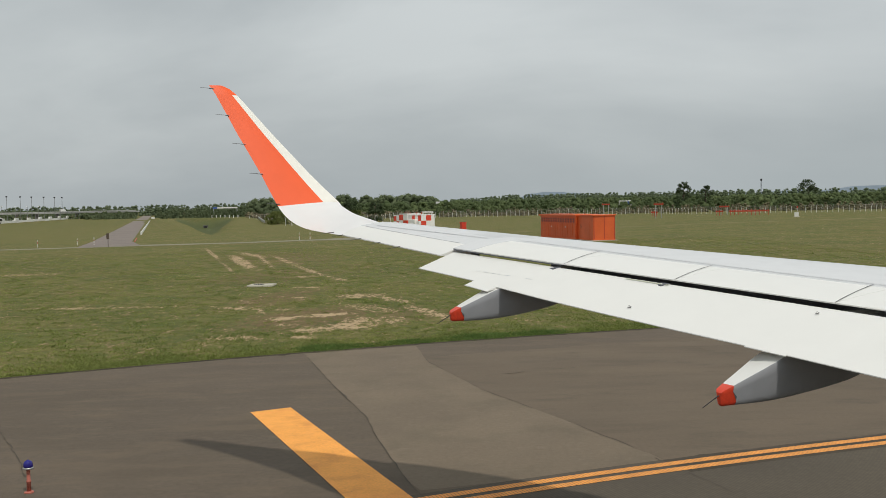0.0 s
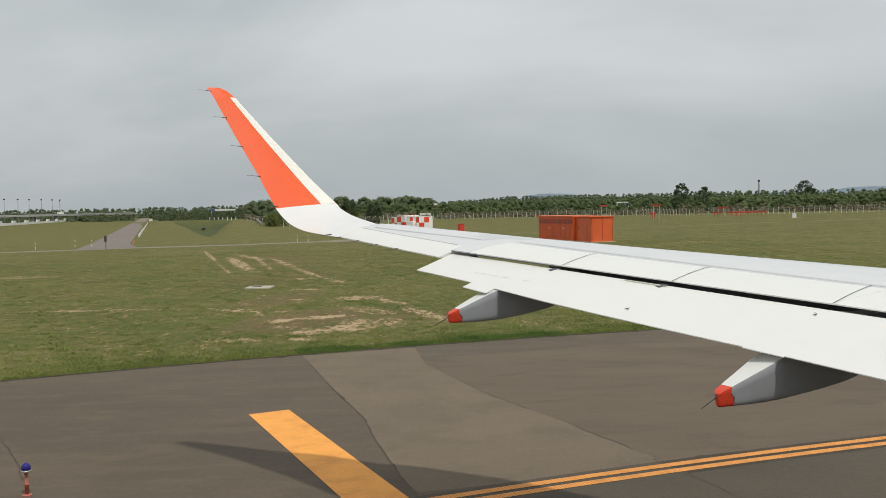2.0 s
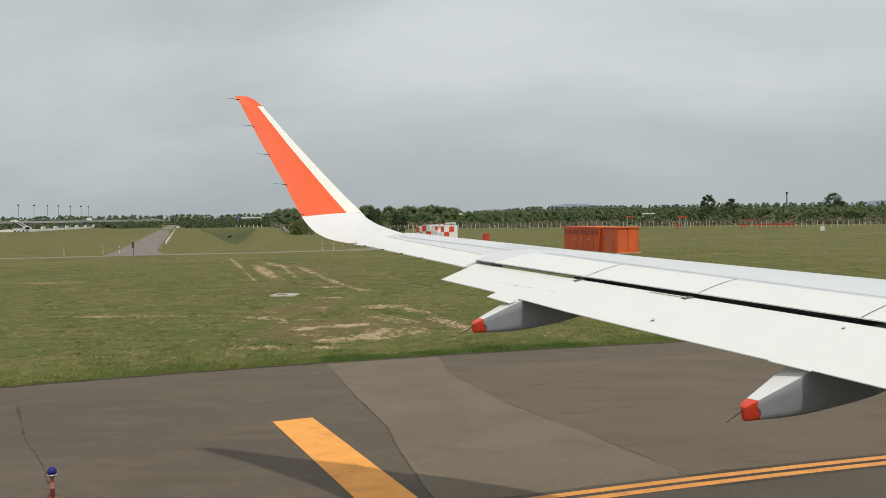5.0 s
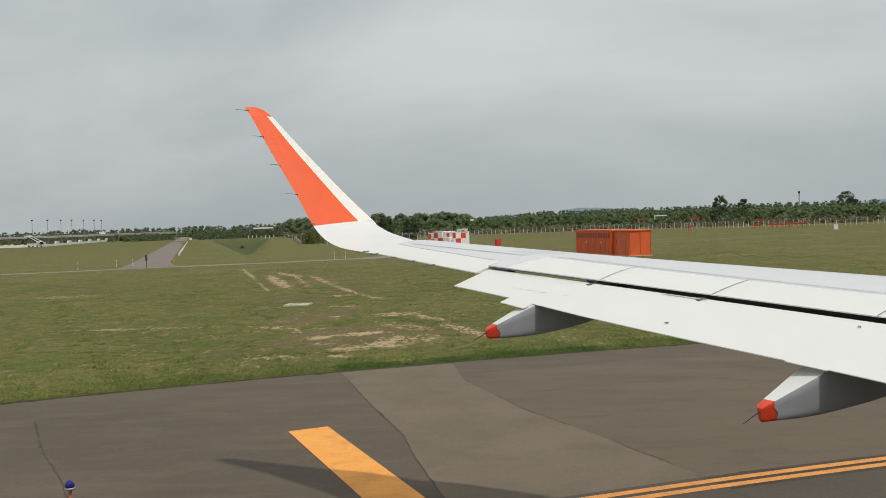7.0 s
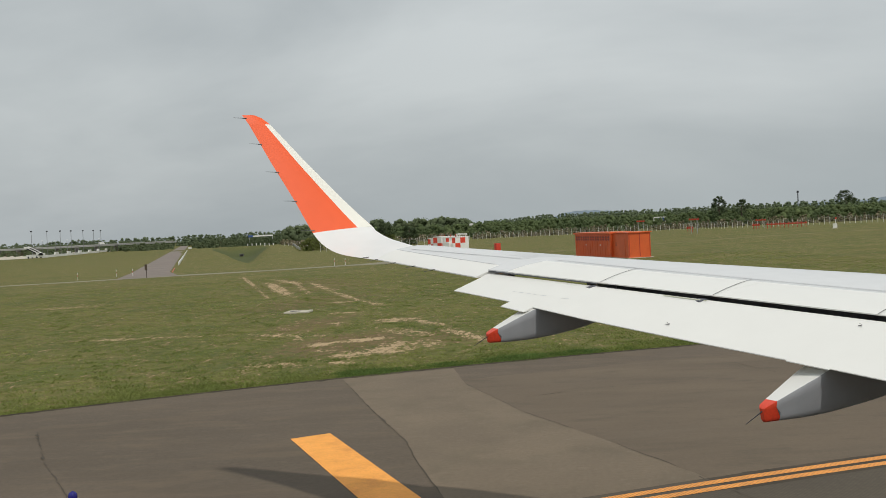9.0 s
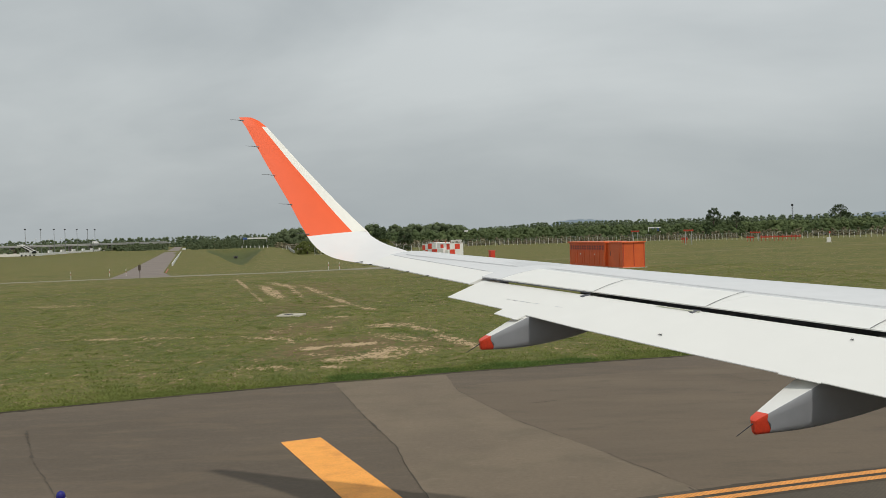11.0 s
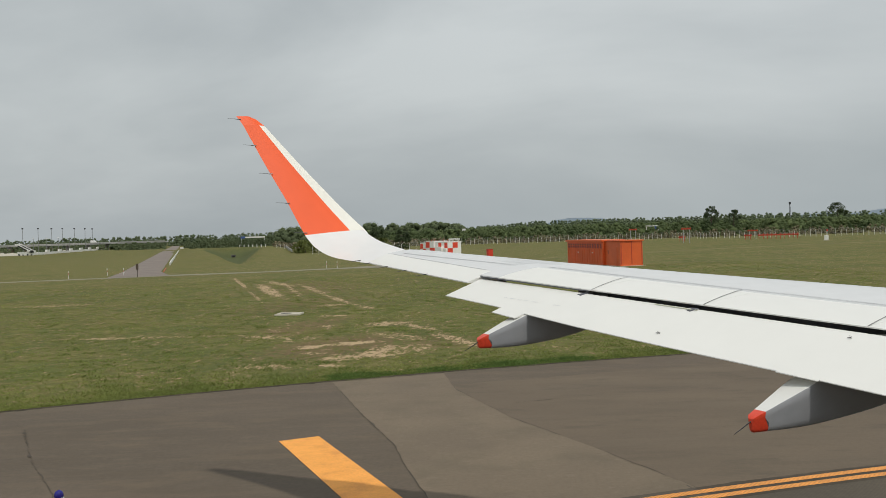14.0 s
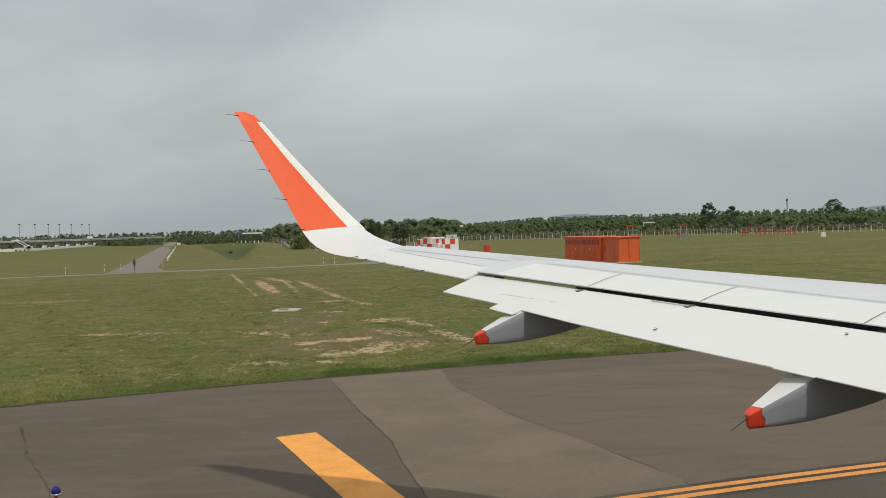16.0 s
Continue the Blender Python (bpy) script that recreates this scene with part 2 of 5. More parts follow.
def add_lush_shade(m, x, y, turn, length, spread, tint):
    """Darker green grass, the hollow's shade mixed into its colour, widening from one end: start, heading, length, half
    width for each metre.
    """
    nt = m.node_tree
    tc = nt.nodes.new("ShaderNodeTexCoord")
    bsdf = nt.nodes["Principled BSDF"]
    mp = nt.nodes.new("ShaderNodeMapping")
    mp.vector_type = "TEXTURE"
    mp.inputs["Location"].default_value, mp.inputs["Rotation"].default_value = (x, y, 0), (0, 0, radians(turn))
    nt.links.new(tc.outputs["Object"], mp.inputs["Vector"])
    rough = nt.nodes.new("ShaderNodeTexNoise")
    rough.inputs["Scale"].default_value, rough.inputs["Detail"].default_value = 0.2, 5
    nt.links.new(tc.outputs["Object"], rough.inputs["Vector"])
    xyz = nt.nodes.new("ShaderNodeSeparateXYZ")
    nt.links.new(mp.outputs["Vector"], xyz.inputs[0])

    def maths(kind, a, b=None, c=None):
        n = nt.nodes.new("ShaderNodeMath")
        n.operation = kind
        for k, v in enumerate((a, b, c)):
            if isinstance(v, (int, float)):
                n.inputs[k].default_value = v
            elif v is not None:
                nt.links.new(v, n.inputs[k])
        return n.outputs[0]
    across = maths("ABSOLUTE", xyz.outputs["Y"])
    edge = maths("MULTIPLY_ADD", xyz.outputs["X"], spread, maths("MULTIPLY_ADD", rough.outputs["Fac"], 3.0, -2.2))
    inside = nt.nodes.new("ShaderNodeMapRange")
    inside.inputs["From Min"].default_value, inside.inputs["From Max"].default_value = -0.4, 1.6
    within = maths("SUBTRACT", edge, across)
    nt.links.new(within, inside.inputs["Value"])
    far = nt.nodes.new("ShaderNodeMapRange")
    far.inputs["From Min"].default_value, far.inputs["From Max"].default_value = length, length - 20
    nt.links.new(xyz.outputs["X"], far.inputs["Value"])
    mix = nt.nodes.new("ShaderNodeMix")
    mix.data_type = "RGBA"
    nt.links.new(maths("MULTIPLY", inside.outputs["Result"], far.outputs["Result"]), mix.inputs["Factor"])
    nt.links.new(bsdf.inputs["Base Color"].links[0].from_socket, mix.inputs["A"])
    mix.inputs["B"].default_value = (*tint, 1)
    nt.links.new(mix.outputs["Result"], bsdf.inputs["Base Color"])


# wheel tracks, bare earth and thin dry grass
TRACKS = [(-23.8, 101, 15.4, 0.3, -74, 0.50), (-17.1, 77.3, 9.2, 0.19, -74, 0.42), (-17.5, 84.8, 12.9, 0.71, -74, 0.58), (-18.9, 96.6, 7.1, 0.73, -68, 0.50), (-15.2, 83.9, 11.2, 0.32, -76, 0.42), (-13.9, 85.3, 10.4, 0.39, -74, 0.52), (-9.9, 71.4, 6.4, 0.35, -73, 0.50), (-6.9, 62.6, 3, 0.35, -68, 0.44)]
EARTH = [(-6.7, 40.4, 0.7, 0.75, 5, 0.64), (-5.2, 41.3, 1.5, 0.62, 19, 0.6), (-4.8, 36.7, 0.95, 0.95, 9, 0.64), (-3.6, 37.4, 1.3, 1.2, 21, 0.54), (-4.9, 34.3, 0.6, 0.42, -29, 0.48), (-7.3, 43.8, 0.6, 0.5, 46, 0.46), (-8.1, 43.3, 1.3, 0.16, -74, 0.52), (-6.2, 38.1, 0.5, 0.55, 21, 0.45), (-7.8, 55.9, 0.8, 0.6, -15, 0.48), (-9.0, 64.6, 0.8, 0.9, 34, 0.48), (-7.3, 49.7, 0.5, 0.5, -14, 0.46)]
THIN = [(-0.8, 42, 3, 0.5, -73, 0.61), (-2.6, 47.9, 2.4, 0.4, -67, 0.55), (-4.3, 49.9, 1.3, 1.38, 1, 0.50), (-3.3, 43.8, 2.2, 0.75, -59, 0.47), (-3, 38.7, 1.6, 1.75, 9, 0.43), (-9.5, 45, 1.8, 0.62, -36, 0.45), (-16.5, 46.4, 5.4, 0.56, -3, 0.41), (-31.1, 72.4, 2.7, 1.62, 0, 0.39), (-7.3, 34.7, 1.4, 0.75, -32, 0.43), (2.2, 45.2, 1.4, 1, 5, 0.45)]
WORN = [(-8.5, 50, 1.8, 6, -14, 0.62), (-5.6, 40.6, 3.0, 4.8, -20, 0.72), (-11.5, 66, 4, 9, -17, 0.5), (-2.1, 41, 3.8, 2.6, -53, 0.52), (-15.5, 88, 6, 16, 16, 0.48)]
BARE = TRACKS + EARTH + THIN
add_mottle(GRASS, 0.4, (0.066, 0.096, 0.026), 0.48, 0.64, 0.55, 7, 2.0)
add_mottle(GRASS, 0.9, (0.205, 0.17, 0.075), 0.52, 0.7, 0.3, 7, 1.6)
add_mottle(GRASS, 2.2, (0.066, 0.09, 0.03), 0.52, 0.62, 0.5, 4, 1.8)
add_mottle(GRASS, 0.06, (0.15, 0.128, 0.042), 0.5, 0.66, 0.45, 5, 1.0)
add_mottle(GRASS, 0.11, (0.102, 0.128, 0.03), 0.48, 0.62, 0.5, 5, 0.5)
add_bare_soil(GRASS, [(-55, 240, 80, 125, 12, 0.45)], ((0.5, 1.4, (0.166, 0.157, 0.056)),))
add_bare_soil(GRASS, WORN, ((0.7, 1.3, (0.165, 0.112, 0.062)),))
add_bare_soil(GRASS, BARE, ((0.68, 0.92, (0.19, 0.132, 0.068)), (0.88, 1.08, (0.5, 0.37, 0.225))))
# lush ditch grass, darkened further so the shaded slopes read
add_lush_shade(GRASS, -38.5, 165, 104.0, 268, 0.05, (0.088, 0.102, 0.042))
FIELD_BLADES = material("field_grass_blades", (0.265, 0.29, 0.08), 0.8, second=(0.165, 0.21, 0.056), scale=0.2, fine=2.0, mix=(0.3, 0.7), spec=0.15)
BLADES = material("grass_blades", (0.26, 0.28, 0.088), 0.8, second=(0.13, 0.185, 0.05), scale=0.13, fine=2.0, mix=(0.3, 0.7), spec=0.15)
LUSH_BLADES = material("lush_grass_blades", (0.15, 0.225, 0.06), 0.8, second=(0.09, 0.15, 0.038), scale=0.4, fine=2.0, spec=0.15)
DRY_TRACK = material("dry_grass_track", (0.21, 0.18, 0.085), 0.95, second=(0.14, 0.13, 0.055), scale=0.15, fine=2.0, mix=(0.4, 0.6), spec=0.1, contrast=0.2)
ASPHALT = material("asphalt", (0.158, 0.121, 0.084), 0.85, second=(0.118, 0.091, 0.064), scale=0.2, fine=11.0, bump=0.002, bump_scale=60.0, stretch=(0.4, 1.3, 1.0), spec=0.3, contrast=0.06, turn=-19)
ASPHALT_PALE = material("asphalt_patch", (0.192, 0.15, 0.104), 0.85, second=(0.16, 0.125, 0.088), scale=0.4, fine=11.0, contrast=0.07, bump=0.004, bump_scale=60.0, spec=0.3)
PALE_ROAD = material("dusty_road_asphalt", (0.27, 0.245, 0.19), 0.9, second=(0.2, 0.185, 0.13), scale=0.3, fine=3.0, spec=0.3)
ROAD = material("old_road_asphalt", (0.24, 0.2, 0.175), 0.9, second=(0.2, 0.168, 0.148), scale=0.2, fine=3.0, spec=0.3)
CRACK = material("tar_crack", (0.068, 0.052, 0.034), 0.8, scale=3.0)
YELLOW = material("yellow_road_paint", (0.93, 0.405, 0.085), 0.7, second=(0.84, 0.355, 0.07), scale=2.5, fine=30.0, bump=0.002, bump_scale=40.0, mix=(0.25, 0.6), spec=0.3)
YELLOW_LINE = material("worn_yellow_line_paint", (0.88, 0.355, 0.075), 0.7, second=(0.66, 0.27, 0.065), scale=2.5, fine=30.0, mix=(0.25, 0.6), spec=0.3)
ASPHALT_DARK = material("dark_asphalt", (0.136, 0.106, 0.077), 0.85, second=(0.108, 0.085, 0.062), scale=0.25, fine=10.0, bump=0.003, bump_scale=60.0, stretch=(0.4, 1.3, 1.0), spec=0.3, turn=-19)
ASPHALT_SOILED = material("soiled_asphalt", (0.082, 0.068, 0.05), 0.9, second=(0.064, 0.054, 0.04), scale=1.5, fine=10.0, spec=0.2)
add_mottle(ASPHALT_DARK, 1.6, (0.15, 0.118, 0.085), 0.52, 0.7, 0.6, 6, 0.5)
add_mottle(ASPHALT_DARK, 0.3, (0.104, 0.08, 0.056), 0.46, 0.66, 0.65, 5, 0.35)
add_mottle(ASPHALT_DARK, 0.45, (0.162, 0.122, 0.082), 0.5, 0.7, 0.6, 5, 0.4)
groove(YELLOW_LINE, -22, 0.5, (0.12, 0.09, 0.06))
ASPHALT_GROOVED = material("grooved_asphalt", (0.115, 0.094, 0.066), 0.85, second=(0.089, 0.073, 0.053), scale=0.3, fine=9.0, spec=0.3)
add_mottle(ASPHALT, 0.35, (0.098, 0.078, 0.054), 0.47, 0.7, 0.5, 5, 0.3)
add_mottle(ASPHALT, 0.22, (0.178, 0.142, 0.103), 0.5, 0.75, 0.35, 6, 0.4)
add_mottle(ASPHALT, 0.5, (0.084, 0.07, 0.05), 0.56, 0.74, 0.6, 4, 0.5)
add_mottle(ASPHALT_PALE, 0.7, (0.130, 0.106, 0.072), 0.5, 0.7, 0.7)
add_mottle(ASPHALT_PALE, 3.0, (0.215, 0.172, 0.125), 0.56, 0.7, 0.5)
add_mottle(YELLOW, 1.2, (0.62, 0.24, 0.06), 0.5, 0.7, 0.6)
add_mottle(YELLOW, 9.0, (0.22, 0.12, 0.05), 0.66, 0.74, 0.6)
groove(ASPHALT_GROOVED, -22, 0.6, (0.07, 0.06, 0.05))
WHITE_PAINT = material("white_aircraft_paint", (0.805, 0.80, 0.765), 0.34, second=(0.79, 0.785, 0.75), scale=0.4, fine=3.0, contrast=0.012)
GREY_PAINT = material("pale_grey_aircraft_paint", (0.695, 0.70, 0.705), 0.27, second=(0.68, 0.685, 0.69), scale=0.7, fine=5.0, stretch=(1, 0.3, 1), contrast=0.02)
ROOT_PAINT = material("off_white_tip_paint", (0.80, 0.795, 0.785), 0.3, second=(0.785, 0.78, 0.77), scale=0.6, fine=4.0, contrast=0.015)
CHEQUER_WHITE = material("bright_white_paint", (0.9, 0.89, 0.86), 0.5, second=(0.86, 0.85, 0.82), scale=0.9, fine=8.0, contrast=0.04)
CHEQUER_RED = material("bright_red_orange_paint", (0.82, 0.075, 0.035), 0.45, second=(0.72, 0.06, 0.03), scale=1.0, contrast=0.05)
DARK_CONCRETE = material("grey_bridge_concrete", (0.26, 0.255, 0.24), 0.9, second=(0.2, 0.195, 0.185), scale=0.2)
LIP = material("damp_soil_edge", (0.085, 0.07, 0.045), 0.95, second=(0.045, 0.038, 0.025), scale=1.5, spec=0.1)
STRAW = material("dry_grass_blades", (0.46, 0.39, 0.2), 0.85, second=(0.32, 0.28, 0.12), scale=0.4, fine=3.0, spec=0.1)
# fairing grey set darker to carry the shade on the sides
FAIRING_SHADE = material("shaded_grey_fairing", (0.41, 0.42, 0.445), 0.4, second=(0.375, 0.385, 0.41), scale=2.0, fine=9.0, contrast=0.03)
ORANGE_PAINT = material("orange_aircraft_paint", (0.95, 0.135, 0.04), 0.4, second=(0.93, 0.13, 0.038), scale=0.6, fine=4.0, contrast=0.02, spec=0.2)
RED_CAP = material("red_orange_cap_paint", (0.8, 0.07, 0.03), 0.35, scale=3.0)
CREAM = material("cream_white_paint", (0.9, 0.88, 0.8), 0.3, second=(0.88, 0.86, 0.775), scale=1.0, contrast=0.02)
COVE_PALE = material("grey_green_strip", (0.50, 0.52, 0.38), 0.6, second=(0.42, 0.44, 0.32), scale=3.0)
COVE = material("shade_dark_cove", (0.15, 0.155, 0.18), 0.6, second=(0.11, 0.114, 0.135), scale=2.0)
SEAM = material("dark_panel_seam", (0.12, 0.12, 0.12), 0.6)
SEAM_PALE = material("grey_panel_seam", (0.3, 0.3, 0.31), 0.6)
BRIDGE_PALE = material("pale_bridge_concrete", (0.42, 0.42, 0.40), 0.9, second=(0.35, 0.35, 0.335), scale=0.1)
METAL_DARK = material("dark_metal", (0.06, 0.06, 0.065), 0.4, metal=0.6)
METAL = material("galvanised_steel", (0.5, 0.5, 0.5), 0.45, metal=0.7)
BOX_ORANGE = material("orange_painted_steel", (0.76, 0.135, 0.03), 0.5, second=(0.66, 0.115, 0.027), scale=0.6, fine=6.0, per_object=0.04, contrast=0.04)
FRAME_RED = material("red_painted_steel", (0.55, 0.06, 0.03), 0.5, second=(0.42, 0.05, 0.025), scale=0.6, fine=6.0)
SIGN_RED = material("bright_red_paint", (0.72, 0.06, 0.03), 0.45, scale=1.0)
WHITE = material("white_painted_panel", (0.82, 0.81, 0.78), 0.5, second=(0.75, 0.74, 0.70), scale=0.9, fine=8.0)
CONCRETE = material("weathered_concrete", (0.56, 0.52, 0.43), 0.9, second=(0.42, 0.385, 0.31), scale=0.8, fine=12.0, bump=0.006, bump_scale=20.0)
CONCRETE_DULL = material("damp_dark_concrete", (0.16, 0.155, 0.13), 0.9, second=(0.1, 0.1, 0.085), scale=1.2, fine=9.0)
DARK = material("dark_opening", (0.02, 0.02, 0.02), 0.8)
BLACK = material("black_sign_face", (0.015, 0.015, 0.015), 0.5)
LENS = material("blue_glass_lens", (0.02, 0.02, 0.22), 0.12, second=(0.015, 0.01, 0.16), scale=8.0)
POST_RED = material("weathered_red_post", (0.5, 0.16, 0.115), 0.7, second=(0.42, 0.12, 0.085), scale=6.0)
BARK = material("bark", (0.12, 0.09, 0.065), 0.9, second=(0.07, 0.05, 0.04), scale=2.0, bump=0.02, bump_scale=6.0)
# far and mid leaves are tinted paler and bluer to stand in for haze
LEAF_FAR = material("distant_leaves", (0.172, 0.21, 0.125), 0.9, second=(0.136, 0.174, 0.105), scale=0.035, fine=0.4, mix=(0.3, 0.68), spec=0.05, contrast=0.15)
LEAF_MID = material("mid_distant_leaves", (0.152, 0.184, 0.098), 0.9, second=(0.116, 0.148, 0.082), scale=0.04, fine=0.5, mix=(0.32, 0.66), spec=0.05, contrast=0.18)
LEAF = material("leaves", (0.142, 0.18, 0.08), 0.9, second=(0.104, 0.14, 0.066), scale=0.035, fine=0.6, mix=(0.34, 0.64), spec=0.05, contrast=0.2)
LEAF_DARK = material("dark_leaves", (0.11, 0.145, 0.07), 0.75, second=(0.07, 0.095, 0.048), scale=0.3, fine=1.2, spec=0.2)
LEAF_LIGHT = material("pale_green_leaves", (0.22, 0.25, 0.08), 0.75, second=(0.14, 0.165, 0.05), scale=0.3, fine=1.2, spec=0.2)
# aerial haze over the hills is put into this blue-grey base colour
HILL = material("hazy_blue_hill", (0.23, 0.275, 0.32), 1.0, second=(0.2, 0.245, 0.285), scale=0.004, fine=0.02, spec=0.0)
HEDGE = material("brown_brush", (0.2, 0.168, 0.11), 0.9, second=(0.12, 0.12, 0.066), scale=0.2, fine=2.0, spec=0.1)
GLASS_DARK = material("dark_window_glass", (0.02, 0.025, 0.03), 0.1)
POLE_GREY = material("weathered_pole_steel", (0.2, 0.21, 0.205), 0.6, metal=0.2)
FENCE_MESH = material("weathered_fence_wire", (0.36, 0.36, 0.34), 0.6, metal=0.3)


for m_leaf, amount in ((BLADES, 0.32), (LUSH_BLADES, 0.3), (FIELD_BLADES, 0.16), (STRAW, 0.25), (LEAF, 0.14), (LEAF_MID, 0.14), (LEAF_FAR, 0.1), (LEAF_DARK, 0.35), (LEAF_LIGHT, 0.3), (HEDGE, 0.35)):
    island_variation(m_leaf, amount)
    if m_leaf is not HEDGE:
        let_light_through(m_leaf, 0.3 if m_leaf in (LEAF, LEAF_MID, LEAF_FAR) else 0.45)


# ---- mesh helpers ----
def solid(name, verts, faces, mat, parent=None, label="", smooth=False):
    me = bpy.data.meshes.new(name)
    me.from_pydata([tuple(map(float, v)) for v in verts], [], faces)
    me.update()
    me.materials.append(mat)
    if smooth:
        me.polygons.foreach_set("use_smooth", [True] * len(me.polygons))
    ob = new(name, me)
    if parent is not None:
        ob.parent = parent
    if label:
        tagged(ob, label)
    return ob


def part(name, bm, mat, parent=None, label="", smooth=False):
    me = bpy.data.meshes.new(name)
    bm.to_mesh(me)
    bm.free()
    me.materials.append(mat)
    if smooth:
        me.polygons.foreach_set("use_smooth", [True] * len(me.polygons))
    ob = new(name, me)
    if parent is not None:
        ob.parent = parent
    if label:
        tagged(ob, label)
    return ob


def empty(name, m, label, category, group="", kind=""):
    ob = new(name)
    ob.matrix_world = m
    return tagged(ob, label, category, group, kind)


def add_box(bm, x0, x1, y0, y1, z0, z1, bevel=0.0):
    made = bmesh.ops.create_cube(bm, size=1.0)["verts"]
    bmesh.ops.scale(bm, vec=(x1 - x0, y1 - y0, z1 - z0), verts=made)
    bmesh.ops.translate(bm, vec=((x0 + x1) / 2, (y0 + y1) / 2, (z0 + z1) / 2), verts=made)
    if bevel:
        edges = list({e for v in made for e in v.link_edges})
        bmesh.ops.bevel(bm, geom=edges, offset=bevel, segments=2, affect="EDGES", profile=0.5)
    return made


def box_part(name, x0, x1, y0, y1, z0, z1, mat, parent=None, label="", bevel=0.0):
    bm = bmesh.new()
    add_box(bm, x0, x1, y0, y1, z0, z1, bevel)
    return part(name, bm, mat, parent, label)


def rod(bm, p, q, r0, r1=None, sides=8):
    """A tapered rod from p to q, closed at both ends."""
    p, q = Vector(p), Vector(q)
    r1 = r0 if r1 is None else r1
    turn = (q - p).to_track_quat("Z", "Y").to_matrix()
    rings = []
    for c, r in ((p, r0), (q, r1)):
        rings.append([bm.verts.new(c + turn @ Vector((r * math.cos(k * math.tau / sides), r * math.sin(k * math.tau / sides), 0))) for k in range(sides)])
    for k in range(sides):
        bm.faces.new((rings[0][k], rings[0][(k + 1) % sides], rings[1][(k + 1) % sides], rings[1][k]))
    bm.faces.new(rings[0][::-1])
    bm.faces.new(rings[1])


def rod_part(name, p, q, r0, mat, parent=None, label="", r1=None, sides=8):
    bm = bmesh.new()
    rod(bm, p, q, r0, r1, sides)
    return part(name, bm, mat, parent, label)


def turned(bm, profile, sides=16):
    """A solid of revolution about z from (radius, height) pairs."""
    rings = [[bm.verts.new((r * math.cos(k * math.tau / sides), r * math.sin(k * math.tau / sides), z)) for k in range(sides)] for r, z in profile]
    for a, b in zip(rings, rings[1:]):
        for k in range(sides):
            bm.faces.new((a[k], a[(k + 1) % sides], b[(k + 1) % sides], b[k]))
    bm.faces.new(rings[0][::-1])
    bm.faces.new(rings[-1])


def loft(name, rings, mat, parent=None, label="", smooth=True, closed=True, caps=True):
    """A skin through rings of equally many points."""
    k = len(rings[0])
    verts = [v for r in rings for v in r]
    faces = []
    for i in range(len(rings) - 1):
        for j in range(k if closed else k - 1):
            a, b = i * k + j, i * k + (j + 1) % k
            faces.append((a, b, b + k, a + k))
    if caps and closed:
        faces.append(tuple(range(k))[::-1])
        faces.append(tuple(range((len(rings) - 1) * k, len(rings) * k)))
    ob = solid(name, verts, faces, mat, parent, label, smooth)
    if smooth:
        bm = bmesh.new()
        bm.from_mesh(ob.data)
        bmesh.ops.recalc_face_normals(bm, faces=bm.faces)
        for e in bm.edges:
            if len(e.link_faces) == 2 and e.calc_face_angle(0) > radians(38):
                e.smooth = False
        bm.to_mesh(ob.data)
        bm.free()
    return ob


def sheet(name, side_a, side_b, z, mat, parent=None, label=""):
    """A flat strip between two lines of equally many points."""
    n = len(side_a)
    verts = [(x, y, z) for x, y in side_a] + [(x, y, z) for x, y in side_b]
    faces = [(i, i + 1, n + i + 1, n + i) for i in range(n - 1)]
    ob = solid(name, verts, faces, mat, parent, label)
    bm = bmesh.new()
    bm.from_mesh(ob.data)
    for f in bm.faces:
        f.normal_update()
        if f.normal.z < 0:
            f.normal_flip()
    bm.to_mesh(ob.data)
    bm.free()
    return ob


# ---- ground ----
CX, CY, R_EDGE, R_LINE = 34.4, -63.3, 101.25, 85.6


def polar_xy(az, d):
    return d * math.sin(radians(az)), d * math.cos(radians(az))


def polar(r, deg):
    return CX + r * math.cos(radians(deg)), CY + r * math.sin(radians(deg))


def ground_height(x, y):
    """Grass level, with the drainage hollow that deepens to a culvert and rises again."""
    h = -0.06 if math.hypot(x - CX, y - CY) > R_EDGE + 1.0 or y < -150 else -0.12
    far, aside = max(0.0, min(1.0, (y - 640) / 240)), max(0.0, min(1.0, 0.5 + x / max(y, 1.0) * 8))
    h += 7.0 * far * far * (3 - 2 * far) * aside
    ax, ay, bx, by = -38.5, 165.0, -97.0, 400.0
    long = math.hypot(bx - ax, by - ay)
    u = ((x - ax) * (bx - ax) + (y - ay) * (by - ay)) / long ** 2
    d = abs((x - ax) * (by - ay) - (y - ay) * (bx - ax)) / long
    if 0 < u < 1.4:
        w, flat = 1.5 + 11.5 * min(u, 1.0), 2 + 4 * min(u, 1.0)
        bank = 0.9 * min(1.0, u / 0.3) * min(1.0, (1.4 - u) / 0.3)
        depth = float(np.interp(u, (0, 0.2, 0.9, 1.0, 1.07), (0, 0.9, 3.4, 3.4, 0)))
        rim = bank * max(0.0, min(1.0, 1 - (d - w - flat) / 4.0))
        h += rim - (depth + (bank if depth > 0.01 else 0.0)) * max(0.0, min(1.0, (1 - d / w) * 1.35)) if u < 1.07 else rim
    return h


